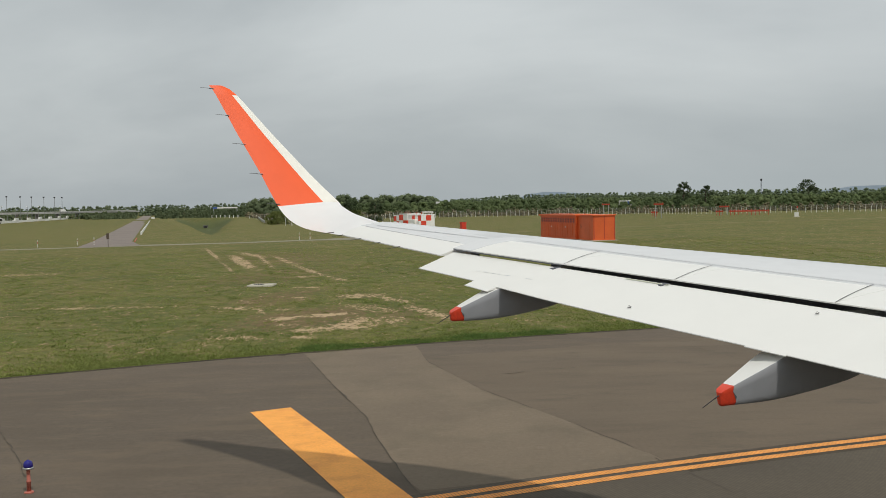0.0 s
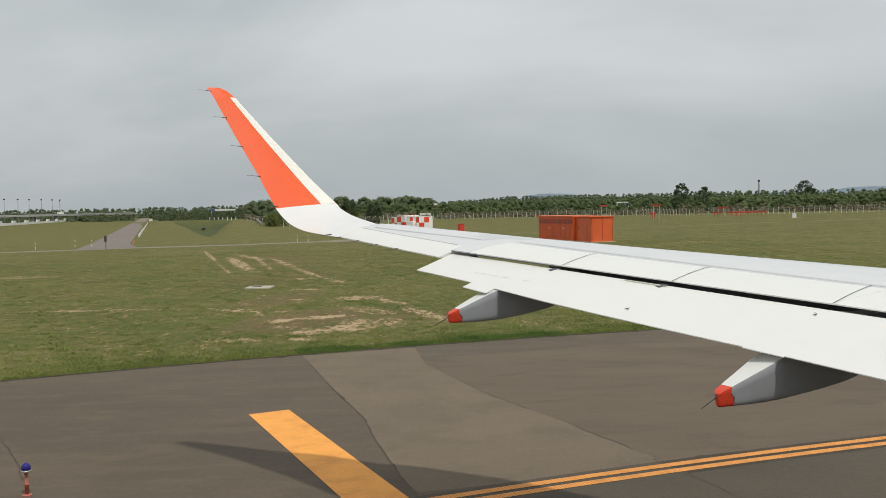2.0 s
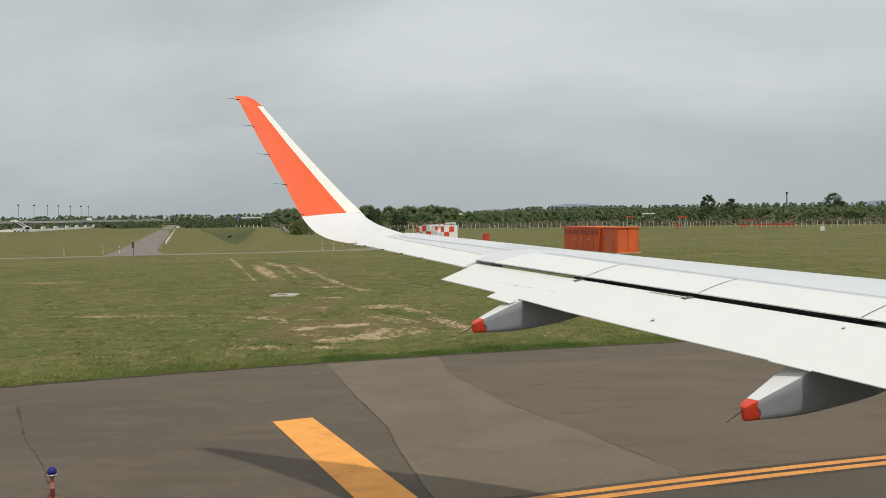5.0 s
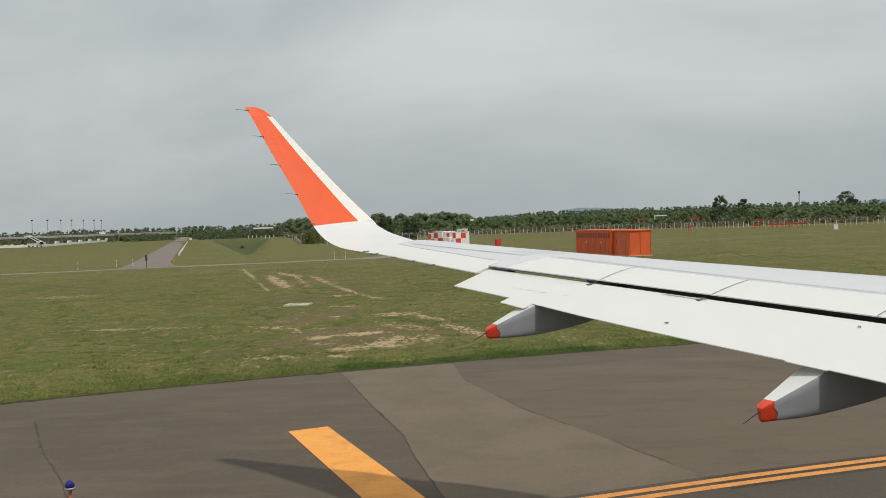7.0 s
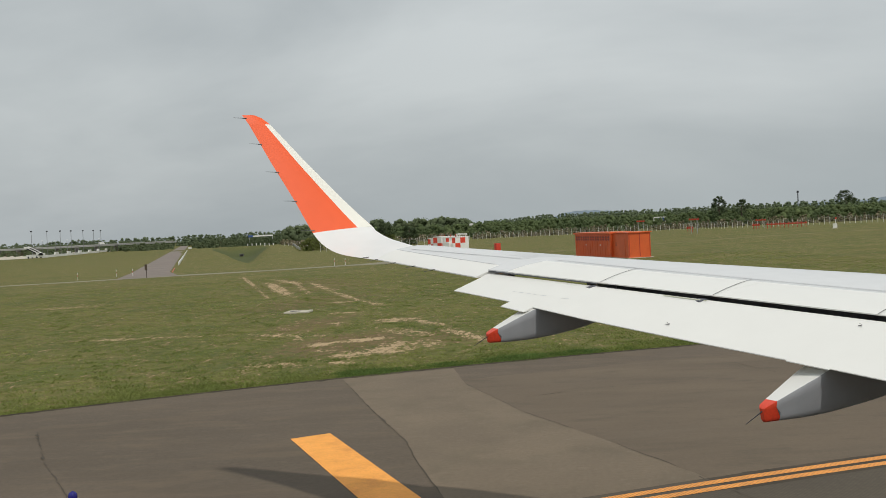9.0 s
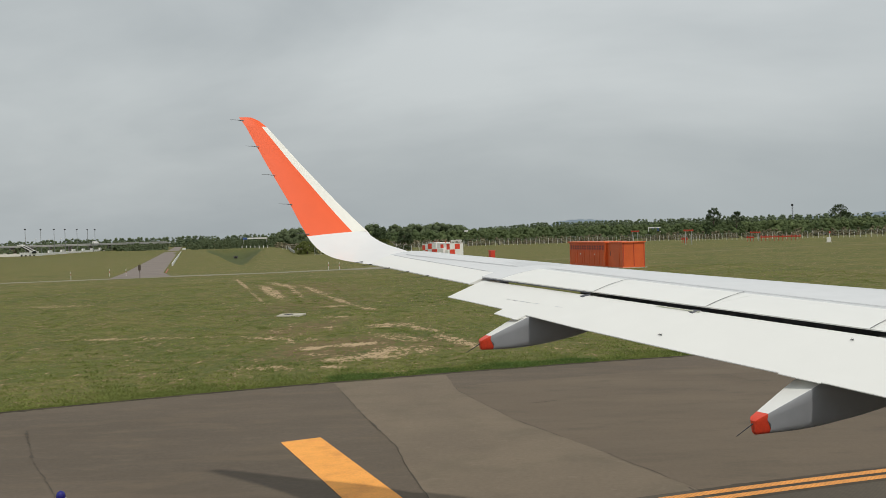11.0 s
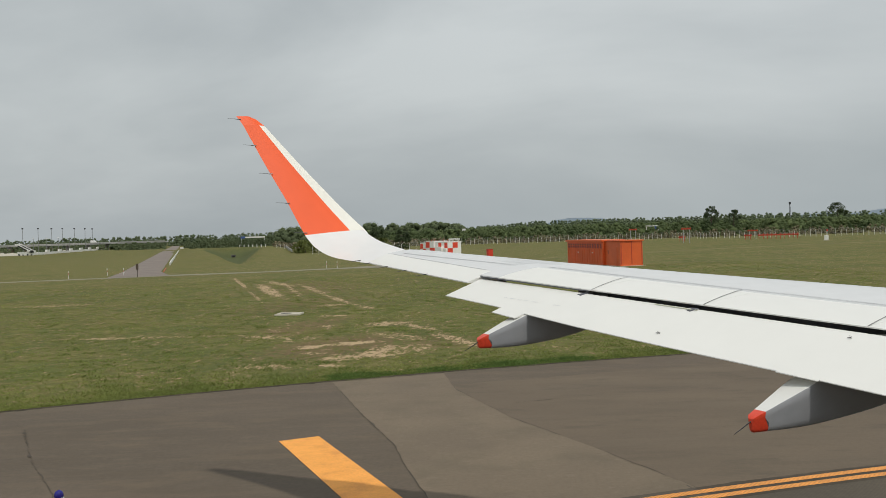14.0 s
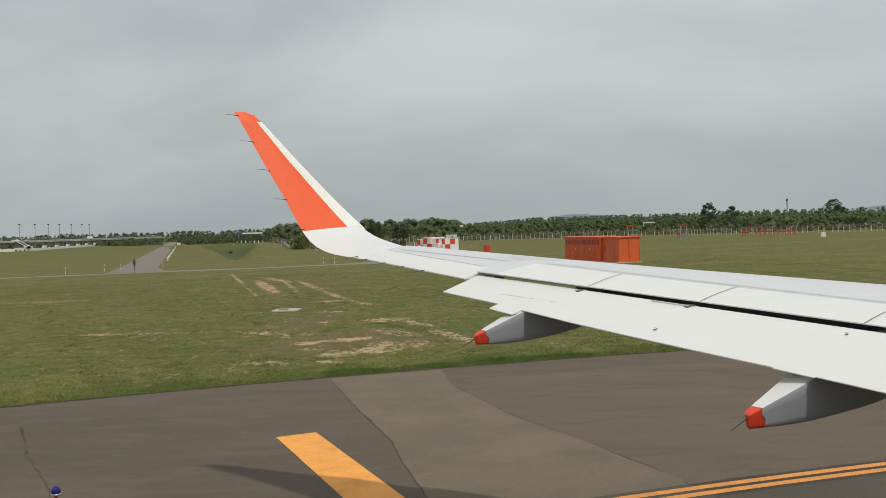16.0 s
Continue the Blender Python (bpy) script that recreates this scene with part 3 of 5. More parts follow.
def build_ground():
    xs = np.concatenate([np.linspace(-4600, -420, 14), np.linspace(-380, -130, 14), np.arange(-126, -20, 1.4), np.arange(-20, 60, 4.0), np.linspace(64, 400, 30), np.linspace(450, 4600, 14)])
    ys = np.concatenate([np.linspace(-4600, -200, 10), np.linspace(-160, 20, 12), np.linspace(26, 140, 40), np.arange(143, 470, 2.6), np.linspace(474, 800, 20), np.linspace(850, 4600, 16)])
    verts = [(x, y, ground_height(x, y)) for y in ys for x in xs]
    n = len(xs)
    faces = [(j * n + i, j * n + i + 1, (j + 1) * n + i + 1, (j + 1) * n + i) for j in range(len(ys) - 1) for i in range(n - 1)]
    ob = solid("ground", verts, faces, GRASS, smooth=True)
    return tagged(ob, "wide mown airfield grass, green with dry patches", "grass", kind="structure")


build_ground()

# paved taxiway: a bend of one centre, its outer shoulder ending at the grass
ANGLES = [70 + 1.0 * k for k in range(0, 95)]
taxiway = sheet("taxiway", [polar(R_EDGE - 62, a) for a in ANGLES], [polar(R_EDGE + 0.12 * math.sin(a * 2.7) + 0.07 * math.sin(a * 11), a) for a in ANGLES], 0.0, ASPHALT)
tagged(taxiway, "worn grey-brown asphalt taxiway with darker streaks", "taxiway", kind="structure")


def arc_strip(name, r0, r1, a0, a1, z, mat, label, category, step=0.5):
    k = max(2, int((a1 - a0) / step) + 1)
    angles = [a0 + (a1 - a0) * i / (k - 1) for i in range(k)]
    return tagged(sheet(name, [polar(r0, a) for a in angles], [polar(r1, a) for a in angles], z, mat), label, category, kind="structure")


arc_strip("grooved_pavement", R_EDGE - 61, R_LINE + 0.25, 71, 160, 0.0035, ASPHALT_GROOVED, "finely grooved dark asphalt of the taxiway", "taxiway")
LIP_ANGLES = [74 + 66 * k / 1100 for k in range(1101)]
ragged = [R_EDGE - 0.02 - 0.22 * max(0.0, noise.noise((a * 5.0, 2.0, 0)) + 0.35 * noise.noise((a * 21.0, 5.0, 0))) for a in LIP_ANGLES]
tagged(sheet("soil_lip", [polar(r, a) for r, a in zip(ragged, LIP_ANGLES)], [polar(R_EDGE + 0.22, a) for a in LIP_ANGLES], 0.0022, LIP), "dark damp soil along the asphalt edge", "soil edge", kind="structure")
lane = [R_EDGE - 2.6 - 0.5 * noise.noise((a * 0.5, 9.0, 0)) - 0.25 * noise.noise((a * 3.0, 4.0, 0)) for a in LIP_ANGLES]
tagged(sheet("old_lane", [polar(r, a) for r, a in zip(lane, LIP_ANGLES)], [polar(R_EDGE - 0.02, a) for a in LIP_ANGLES], 0.001, ASPHALT_DARK), "older darker asphalt lane along the grass", "pavement", kind="structure")
soiled = [R_LINE + 0.1 + 0.42 * max(0.0, noise.noise((a * 0.9, 7.0, 0)) + 0.3 + 0.12 * noise.noise((a * 6.0, 1.0, 0))) for a in LIP_ANGLES if a < 111]
tagged(sheet("soiled_edge", [polar(R_LINE - 0.6, a) for a in LIP_ANGLES if a < 111], [polar(r, a) for r, a in zip(soiled, LIP_ANGLES)], 0.0055, ASPHALT_SOILED), "dark dirt gathered along the yellow lines", "pavement", kind="structure")
for r in (R_LINE - 0.13, R_LINE - 0.47):
    arc_strip("edge_line", r, r + 0.2, 72, 150, 0.009, YELLOW_LINE, "yellow taxiway edge line, one of a close pair", "road marking")
for a in (124.33, 114.25, 104.02, 93.8, 83.6):
    pts = [polar(R_LINE + 0.09, a - 0.18), polar(R_LINE + 7.75, a - 0.28)], [polar(R_LINE + 0.09, a + 0.45), polar(R_LINE + 7.7, a + 0.29)]
    tagged(sheet("shoulder_bar", *pts, 0.008, YELLOW), "broad yellow bar painted across the asphalt shoulder", "road marking", "yellow shoulder bars", "structure")


def crooked(points, wobble, seed, step=0.35):
    """A wandering line through points."""
    rnd = random.Random(seed)
    out = []
    for (x0, y0), (x1, y1) in zip(points, points[1:]):
        k = max(1, int(math.hypot(x1 - x0, y1 - y0) / step))
        for i in range(k):
            out.append((x0 + (x1 - x0) * i / k + rnd.uniform(-wobble, wobble), y0 + (y1 - y0) * i / k + rnd.uniform(-wobble, wobble)))
    return out + [points[-1]]


def crack(line, width, seed, z=0.006):
    rnd = random.Random(seed + 50)
    a, b = [], []
    for i, (x, y) in enumerate(line):
        p, q = line[max(0, i - 1)], line[min(len(line) - 1, i + 1)]
        d = Vector((q[0] - p[0], q[1] - p[1])).normalized()
        w = width * rnd.uniform(0.0, 1.0) ** 1.6
        a.append((x - d.y * w, y + d.x * w))
        b.append((x + d.y * w, y - d.x * w))
    return tagged(sheet("pavement_crack", a, b, z, CRACK), "thin dark wandering crack in the asphalt", "crack", "asphalt cracks", "structure")


def evenly(points, n):
    """n points spread evenly along a line."""
    p = np.array(points)
    t = np.concatenate([[0], np.cumsum(np.hypot(*np.diff(p, axis=0).T))])
    k = np.linspace(0, t[-1], n)
    return list(zip(np.interp(k, t, p[:, 0]), np.interp(k, t, p[:, 1])))


# paler repair strip, bounded by a long crack
long_crack = crooked([(-4.36, 30.1), (-2.64, 23.9), (-1.7, 20.75), (-1.41, 19.09), (-0.69, 15.96)], 0.014, 1)
far_side = crooked([(-0.95, 31.35), (-0.55, 28.15), (0.85, 23.67), (2.45, 20.09), (3.85, 16.6)], 0.02, 4)
pale = sheet("asphalt_patch", evenly(long_crack + [(-0.45, 15.35)], 40), evenly(far_side, 40), 0.0018, ASPHALT_PALE)
tagged(pale, "paler brownish asphalt repair strip", "pavement", kind="structure")
# darker pavement on the far side of the crack, following the bend
ring_pts = [(math.hypot(x - CX, y - CY), math.degrees(math.atan2(y - CY, x - CX))) for x, y in evenly(long_crack + [(0.6, 12.0)], 24)]
ring_pts[0] = (R_EDGE - 0.04, ring_pts[0][1])
grid = [(*polar(r, a + (150 - a) * k / 30), 0.0007) for r, a in ring_pts for k in range(31)]
older = solid("dark_pavement", grid, [(i * 31 + k, (i + 1) * 31 + k, (i + 1) * 31 + k + 1, i * 31 + k + 1) for i in range(23) for k in range(30)], ASPHALT_DARK)
tagged(older, "darker asphalt beside the long crack", "pavement", kind="structure")
crack(long_crack + crooked([(-0.69, 15.96), (0.6, 12.0)], 0.03, 9)[1:], 0.016, 1)
for k, pts in enumerate(([(-10.98, 23.6), (-9.16, 20.03), (-7.87, 17.85), (-7.2, 16.6)], [(1.02, 25.56), (2.2, 26.1), (3.51, 26.6)], [(13.8, 32.6), (14.51, 27.57), (15.47, 22.83)],
                         [(7.53, 29.9), (8.5, 26.52), (9.39, 23.99)], [(3.6, 17.0), (4.6, 14.2), (5.0, 12.0)], [(8.0, 27.6), (9.0, 27.2), (10.2, 26.6)])):
    crack(crooked(pts, 0.028, 20 + k, 0.2), 0.02, 20 + k)
crack(far_side[8:30], 0.02, 61)
crack(far_side[34:], 0.016, 62)
weedy = crooked([(-10.98, 23.6), (-9.16, 20.03), (-7.87, 17.85), (-7.2, 16.6)], 0.028, 20, 0.2)
for a, b in ((0, 3), (4, 6), (7, 11), (14, 17)):
    crack(weedy[a:b + 1], 0.045, 70 + a, 0.011)
for a, b in ((18, 22), (27, 31)):
    crack(long_crack[a:b + 1], 0.035, 80 + a, 0.011)

# ---- service roads ----
PATH_NEAR = [(-62, 119.5), (-51, 122.5), (-40, 126.5), (-28, 129), (-17.5, 134), (-9.2, 134), (-2, 128), (3, 115.9), (7.3, 98), (11.4, 82.8), (14.2, 70), (16.7, 60.6), (19.7, 51.3), (21.4, 45.5), (22.9, 41.0), (24.0, 37.0)]
PATH_FAR = [(-62, 122.6), (-51, 125.8), (-40, 131), (-28, 133), (-17, 139), (-9.2, 149), (-0.7, 149), (4.8, 123), (8.5, 110), (12.8, 99.5), (16.5, 85), (19.2, 73.7), (21.5, 61.6), (24.4, 52), (26.6, 45), (31, 36.4)]
tagged(sheet("service_road", PATH_NEAR, PATH_FAR, -0.052, PALE_ROAD), "narrow grey asphalt service road through the grass", "road", kind="structure")
tagged(sheet("service_road", [(-62, 119.5), (-140, 102), (-400, 60)], [(-62, 122.6), (-140, 105.5), (-400, 64)], -0.052, PALE_ROAD), "narrow grey asphalt service road through the grass", "road", kind="structure")
tagged(sheet("access_road", [(-46.6, 124.5), (-52.3, 146), (-72.4, 215), (-117.7, 370), (-254, 836)], [(-39.5, 128.5), (-46.2, 146), (-66.4, 215), (-111.8, 370), (-248, 838)], -0.046, ROAD), "straight grey access road between grass verges", "road", kind="structure")
tagged(sheet("parking_pad", [(4.9, 117.5), (8.5, 118.5), (17.2, 110)], [(8.2, 134), (11.8, 133), (13.5, 117.5)], -0.048, PALE_ROAD), "small worn asphalt pad beside the equipment hut", "pavement", kind="structure")

# ---- aircraft wing, in the aircraft's axes: x forward, y out to the left tip, z up ----
wing = empty("aircraft_wing", pose(0, 0, 0, 0, 0, 26.5), "white airliner wing with lowered flaps and an orange upswept tip", "aircraft wing")


def z_ref(s):
    return 2.95 + 0.09 * s


def along(s, stations, values):
    return float(np.interp(s, stations, values))


def a_te(s):
    """Rear edge of the fixed upper surface, or of the aileron."""
    return 6.18 + 0.331 * (9.36 - s) if s < 11.04 else 5.46 - 0.212 * (s - 11.04)


def dz_te(s):
    return 0.0 if s < 11.04 else along(s, (11.04, 13.6), (-0.085, -0.05))


def a_crest(s):
    return along(s, (0, 7.31, 9.3, 11.2, 13.6), (13.4, 8.92, 7.76, 6.62, 5.52))


def h_crest(s):
    return along(s, (0, 7.3, 9.3, 11.2, 12.8, 13.3), (0.17, 0.118, 0.115, 0.118, 0.11, 0.115))


def a_hinge(s):
    return a_te(s) + (along(s, (0, 6.4, 9.4, 11.04), (1.0, 0.76, 0.62, 0.56)) if s < 11.04 else along(s, (11.04, 13.6), (0.42, 0.30)))


def top(a, s):
    """Upper surface of the wing."""
    t, c = a_te(s), a_crest(s)
    x = (a - t) / (c - t)
    return z_ref(s) + dz_te(s) * max(0.0, 1 - x) + h_crest(s) * (1 - (1 - x) ** 3) if x <= 1 else z_ref(s) + h_crest(s)


def skin_ring(s):
    c, chord = a_crest(s), a_crest(s) - a_te(s)
    h = a_hinge(s)
    pts = [(h + (c - h) * k / 6, s, top(h + (c - h) * k / 6, s)) for k in range(7)]
    reach = along(s, (0, 7, 11.7, 12.96, 13.3), (14.4, 10.1, 7.95, 7.1, 6.8)) - c
    fall = along(s, (0, 10, 12), (0.06, 0.06, 0.05))
    curl = along(s, (0, 10, 12), (0.19, 0.19, 0.11))
    base = top(c, s)
    for f in (0.2, 0.45, 0.7, 0.92):
        pts.append((c + reach * f, s, base - reach * (fall * f + curl * f * f)))
    deep = along(s, (0, 10, 11.5, 13.3), (0.3, 0.14, 0.05, 0.04))
    pts += [(c + reach, s, base - reach * (fall + curl) - 0.01), (c + reach * 0.97, s, base - reach * (fall + curl) - 0.03), (c + reach * 0.6, s, base - reach * 0.1 - deep), (c, s, base - 0.04 - deep)]
    pts.append((h, s, top(h, s) - along(s, (0, 11, 13.6), (0.42, 0.13, 0.06))))
    return pts


spans = [-0.45, 0.6, 2, 3.5, 5, 6.41, 7.2, 8, 8.7, 9.36, 10, 10.72, 11.03, 11.05, 11.7, 12.3, 12.9, 13.3]
loft("wing_skin", [skin_ring(s) for s in spans], GREY_PAINT, wing, "pale grey glossy upper skin")


def plate(name, s0, s1, mat, label="", thick=0.035, lift=0.004, gap=0.002, rear=None):
    """A control surface between hinge line and rear edge, a thin wedge with its own edges."""
    rings = []
    for i in range(5):
        s = s0 + gap + (s1 - s0 - 2 * gap) * i / 4
        h, t = a_hinge(s) - gap, (rear(s) if rear else a_te(s))
        ups = [(h + (t - h) * k / 5, s, top(h + (t - h) * k / 5, s) + lift) for k in range(6)]
        lows = [(t, s, ups[-1][2] - 0.012), ((h + t) / 2, s, ups[3][2] - thick * 0.7), (h, s, ups[0][2] - thick)]
        rings.append(ups + lows)
    return loft(name, rings, mat, wing, label)


for s0, s1 in ((9.36, 10.72), (8.0, 9.36), (6.41, 8.0), (4.75, 6.41), (3.0, 4.75)):
    plate("spoiler", s0, s1, WHITE_PAINT, "white spoiler panel lying flush")
plate("fixed_panel", 10.72, 11.03, GREY_PAINT, "grey fixed panel between spoiler and aileron")
plate("fixed_panel", -0.4, 3.0, GREY_PAINT)
plate("aileron", 11.05, 13.27, WHITE_PAINT, "white aileron", thick=0.08)

# dark joints between the spoilers
for s0 in (9.36, 8.0, 6.41, 4.75):
    rows = [[], []]
    for k in range(6):
        f = k / 5
        s = s0 + 0.28 * f * (a_hinge(s0) - a_te(s0))
        a = a_te(s0) + (a_hinge(s0) - a_te(s0)) * f
        for row, w in zip(rows, (-0.006, 0.006)):
            row.append((a, s + w, top(a, s) + 0.008))
    solid("panel_joint", rows[0] + rows[1], [(k, k + 1, k + 7, k + 6) for k in range(5)], SEAM, wing)

# thin seams along the spar
def seam(line, lo, hi):
    stations = [lo + (hi - lo) * k / 14 for k in range(15)]
    rows = [[(line(s) + w, s, top(line(s), s) + 0.006) for s in stations] for w in (0.0, 0.016)]
    n = len(stations)
    solid("panel_seam", rows[0] + rows[1], [(i, i + 1, n + i + 1, n + i) for i in range(n - 1)], SEAM_PALE, wing)


seam(lambda s: along(s, (1, 6.4, 9.4, 11.0, 13.2), [a_hinge(q) + 0.1 for q in (1, 6.4, 9.4, 11.0)] + [5.42]), 1.0, 13.1)
seam(a_hinge, 11.25, 13.2)

# cove behind the spar, above the flap nose; its dark colour carries the gap's shade
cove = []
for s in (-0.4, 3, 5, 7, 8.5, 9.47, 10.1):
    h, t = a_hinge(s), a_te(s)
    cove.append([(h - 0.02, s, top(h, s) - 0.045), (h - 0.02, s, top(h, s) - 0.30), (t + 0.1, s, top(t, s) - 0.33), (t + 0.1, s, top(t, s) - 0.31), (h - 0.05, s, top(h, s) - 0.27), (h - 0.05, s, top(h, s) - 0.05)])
loft("flap_cove", cove, COVE, wing, "flap cove coloured dark for its shade", smooth=False)

def flap_le(s):
    return 5.63 + 0.305 * (11.02 - s)


def flap_te(s):
    if s > 10.05:
        return along(s, (10.05, 11.05), (5.39, 5.14))
    if s > 9.66:
        return along(s, (9.66, 10.05), (5.345, 5.265))
    return along(s, (0.9, 5.36, 6.56, 7.11, 7.88, 8.67, 9.66), (7.6, 6.49, 6.205, 6.06, 5.87, 5.674, 5.465)) - (0.015 if 6.16 < s < 6.55 else 0.0)


def flap_top(a, s):
    return 2.9 + 0.09 * s + math.tan(radians(20)) * (a - flap_le(s))


def flap_ring(s):
    l, t = flap_le(s), flap_te(s)
    ch = l - t
    nose = l + 0.16 * ch
    pts = [(nose, s, flap_top(l, s) - 0.055), (nose - 0.02, s, flap_top(l, s) - 0.015), (l + 0.05 * ch, s, flap_top(l, s) + 0.006)]
    pts += [(l - ch * k / 6, s, flap_top(l - ch * k / 6, s)) for k in range(7)]
    pts += [(t, s, flap_top(t, s) - 0.008), (l - 0.5 * ch, s, flap_top(l - 0.5 * ch, s) - 0.06), (l - 0.1 * ch, s, flap_top(l, s) - 0.12), (nose - 0.02, s, flap_top(l, s) - 0.1)]
    return pts


flap_spans = sorted([-0.3] + [0.9 + 8.7 * k / 12 for k in range(13)] + [6.159, 6.161, 6.549, 6.551, 9.659, 9.661]) + [9.8, 9.93, 10.049, 10.051] + [10.06 + 0.97 * k / 4 for k in range(5)]
loft("flap", [flap_ring(s) for s in flap_spans], WHITE_PAINT, wing, "white lowered trailing-edge flap")


# dark track slots in the flap nose
for s in (8.09, 9.47):
    l = flap_le(s)
    ring = [[(l + 0.06, s + w, flap_top(l, s) + 0.012) , (l - 0.03, s + w * 0.6, flap_top(l - 0.03, s) + 0.006), (l - 0.03, s + w * 0.6, flap_top(l - 0.03, s) - 0.02), (l + 0.06, s + w, flap_top(l, s) - 0.02)] for w in (-0.07, 0.07)]
    loft("track_slot", ring, COVE, wing, "dark track slot", smooth=False)


# dark block standing in for the shade in the gap between aileron and flap
gap = [[(5.66, s, z_ref(s) - 0.11), (5.95, s, z_ref(s) - 0.07), (5.95, s, z_ref(s) - 0.16), (5.66, s, z_ref(s) - 0.17)] for s in (10.93, 11.03)]
loft("end_gap_shade", gap, COVE, wing, "gap shade block", smooth=False)

# thin dark strip under the rear edge of the outer panels
edge_rings = []
for k in range(9):
    s = 9.4 + 1.62 * k / 8
    t, z = a_te(s), top(a_te(s), s)
    edge_rings.append([(t + 0.01, s, z - 0.01), (t - 0.004, s, z - 0.012), (t - 0.004, s, z - 0.021), (t + 0.012, s, z - 0.021)])
loft("edge_strip", edge_rings, COVE, wing, "thin dark edge strip", smooth=False)

# grey-green strip along the inner flap nose
rows = [[(flap_le(s) + q, s, flap_top(flap_le(s), s) + 0.006 + 0.36 * q * (q < 0)) for s in (8.0, 8.2, 8.35, 8.5)] for q in (-0.012, 0.012)]
solid("nose_strip", rows[0] + rows[1], [(i, i + 1, 5 + i, 4 + i) for i in range(3)], COVE_PALE, wing, "thin grey-green strip")


def airfoil_ring(te, le, cant, thick, front=0.0, rear=1.0):
    """Ring round a tip section; cant: degrees from level; front, rear: share of the chord kept."""
    te, le = Vector(te), Vector(le)
    side = Vector((0, -math.sin(radians(cant)), math.cos(radians(cant))))
    shares = [front + (rear - front) * k / 7 for k in range(8)]

    def half(x):
        return thick * 2.2 * (math.sqrt(max(x, 0.0)) * 0.75 - 0.45 * x - 0.3 * x * x)
    up = [le + (te - le) * x + side * half(x) for x in shares]
    low = [le + (te - le) * x - side * half(x) for x in shares]
    return [tuple(v) for v in up] + [tuple(v) for v in low[::-1]]


# upswept tip: rear point, front point, lean of the section, thickness
TIP = [((5.0, 13.25, 4.085), (5.75, 13.25, 4.17), 5, 0.08), ((4.92, 13.6, 4.11), (5.64, 13.6, 4.26), 10, 0.075), ((4.74, 14.15, 4.18), (5.56, 14.15, 4.36), 22, 0.07), ((4.61, 14.5, 4.31), (5.50, 14.5, 4.46), 42, 0.065),
       ((4.51, 14.75, 4.52), (5.51, 14.75, 4.57), 60, 0.06), ((4.41, 14.88, 4.79), (5.31, 14.88, 4.80), 66, 0.055), ((4.31, 15.0, 5.06), (5.09, 15.0, 5.06), 67, 0.05), ((4.06, 15.3, 5.66), (4.60, 15.3, 5.69), 67, 0.04),
       ((3.80, 15.56, 6.30), (4.15, 15.56, 6.29), 67, 0.03), ((3.74, 15.61, 6.41), (4.03, 15.61, 6.40), 67, 0.025), ((3.71, 15.63, 6.45), (3.92, 15.63, 6.45), 67, 0.015)]


def glide(rows, steps=4):
    """A smooth run of rows through the given ones."""
    p = np.array(rows, float)
    p = np.concatenate([[2 * p[0] - p[1]], p, [2 * p[-1] - p[-2]]])
    out = []
    for a, b, c, d in zip(p, p[1:], p[2:], p[3:]):
        for k in range(steps):
            t = k / steps
            out.append(0.5 * (2 * b + (c - a) * t + (2 * a - 5 * b + 4 * c - d) * t * t + (3 * b - a - 3 * c + d) * t ** 3))
    return out + [p[-2]]


ROOT = [(tuple(r[:3]), tuple(r[3:6]), r[6], r[7]) for r in glide([(*t[0], *t[1], t[2], t[3]) for t in TIP[:6]])[:17]]
winglet = loft("winglet", [airfoil_ring(*t) for t in ROOT], ROOT_PAINT, wing, "white curved winglet root")
blend = []
for s, a_in, z_in, a_out in glide([(13.29, 5.5, 4.19, 6.7), (14.0, 5.4, 4.26, 6.25), (14.4, 5.35, 4.36, 5.95), (14.62, 5.3, 4.45, 5.7), (14.76, 5.3, 4.57, 5.51)]):
    run = a_out - a_in
    blend.append([(a_in, s, z_in), (a_in + run * 0.5, s, z_in - run * 0.07), (a_out, s, z_in - run * 0.15), (a_out - 0.05, s, z_in - run * 0.15 - 0.03), (a_in + run * 0.4, s, z_in - run * 0.08 - 0.05), (a_in, s, z_in - 0.06)])
loft("root_leading_edge", blend, ROOT_PAINT, wing)
loft("winglet_panel", [airfoil_ring(*t, 0.27, 1.0) for t in TIP[4:9]], ORANGE_PAINT, wing, "glossy orange winglet face")
loft("leading_edge", [airfoil_ring(*t, 0.0, 0.27) for t in TIP[4:9]], CREAM, wing, "cream white winglet leading edge")
loft("winglet_cap", [airfoil_ring(*t) for t in TIP[8:]], ORANGE_PAINT, wing, "orange rounded winglet top")
for f in (0.025, 0.25, 0.49, 0.735, 0.98):
    p = Vector(TIP[10][0]).lerp(Vector(TIP[4][0]), f)
    bm = bmesh.new()
    rod(bm, p + Vector((0.05, -0.01, -0.005)), p + Vector((-0.02, 0, 0)), 0.009, 0.007, 6)
    rod(bm, p, p + Vector((-0.16, 0.01, 0.01)), 0.005, 0.002, 6)
    part("static_wick", bm, METAL_DARK, wing, "thin black static wick")
for s in (11.9, 12.35, 12.8, 13.25, 13.55):
    p = Vector((a_te(s) + 0.04, s, top(a_te(s), s) + 0.006))
    bm = bmesh.new()
    rod(bm, p, p + Vector((-0.08, 0, -0.005)), 0.008, 0.006, 6)
    rod(bm, p + Vector((-0.08, 0, -0.005)), p + Vector((-0.2, 0, -0.02)), 0.004, 0.002, 6)
    part("static_wick", bm, METAL_DARK, wing, "thin black static wick")


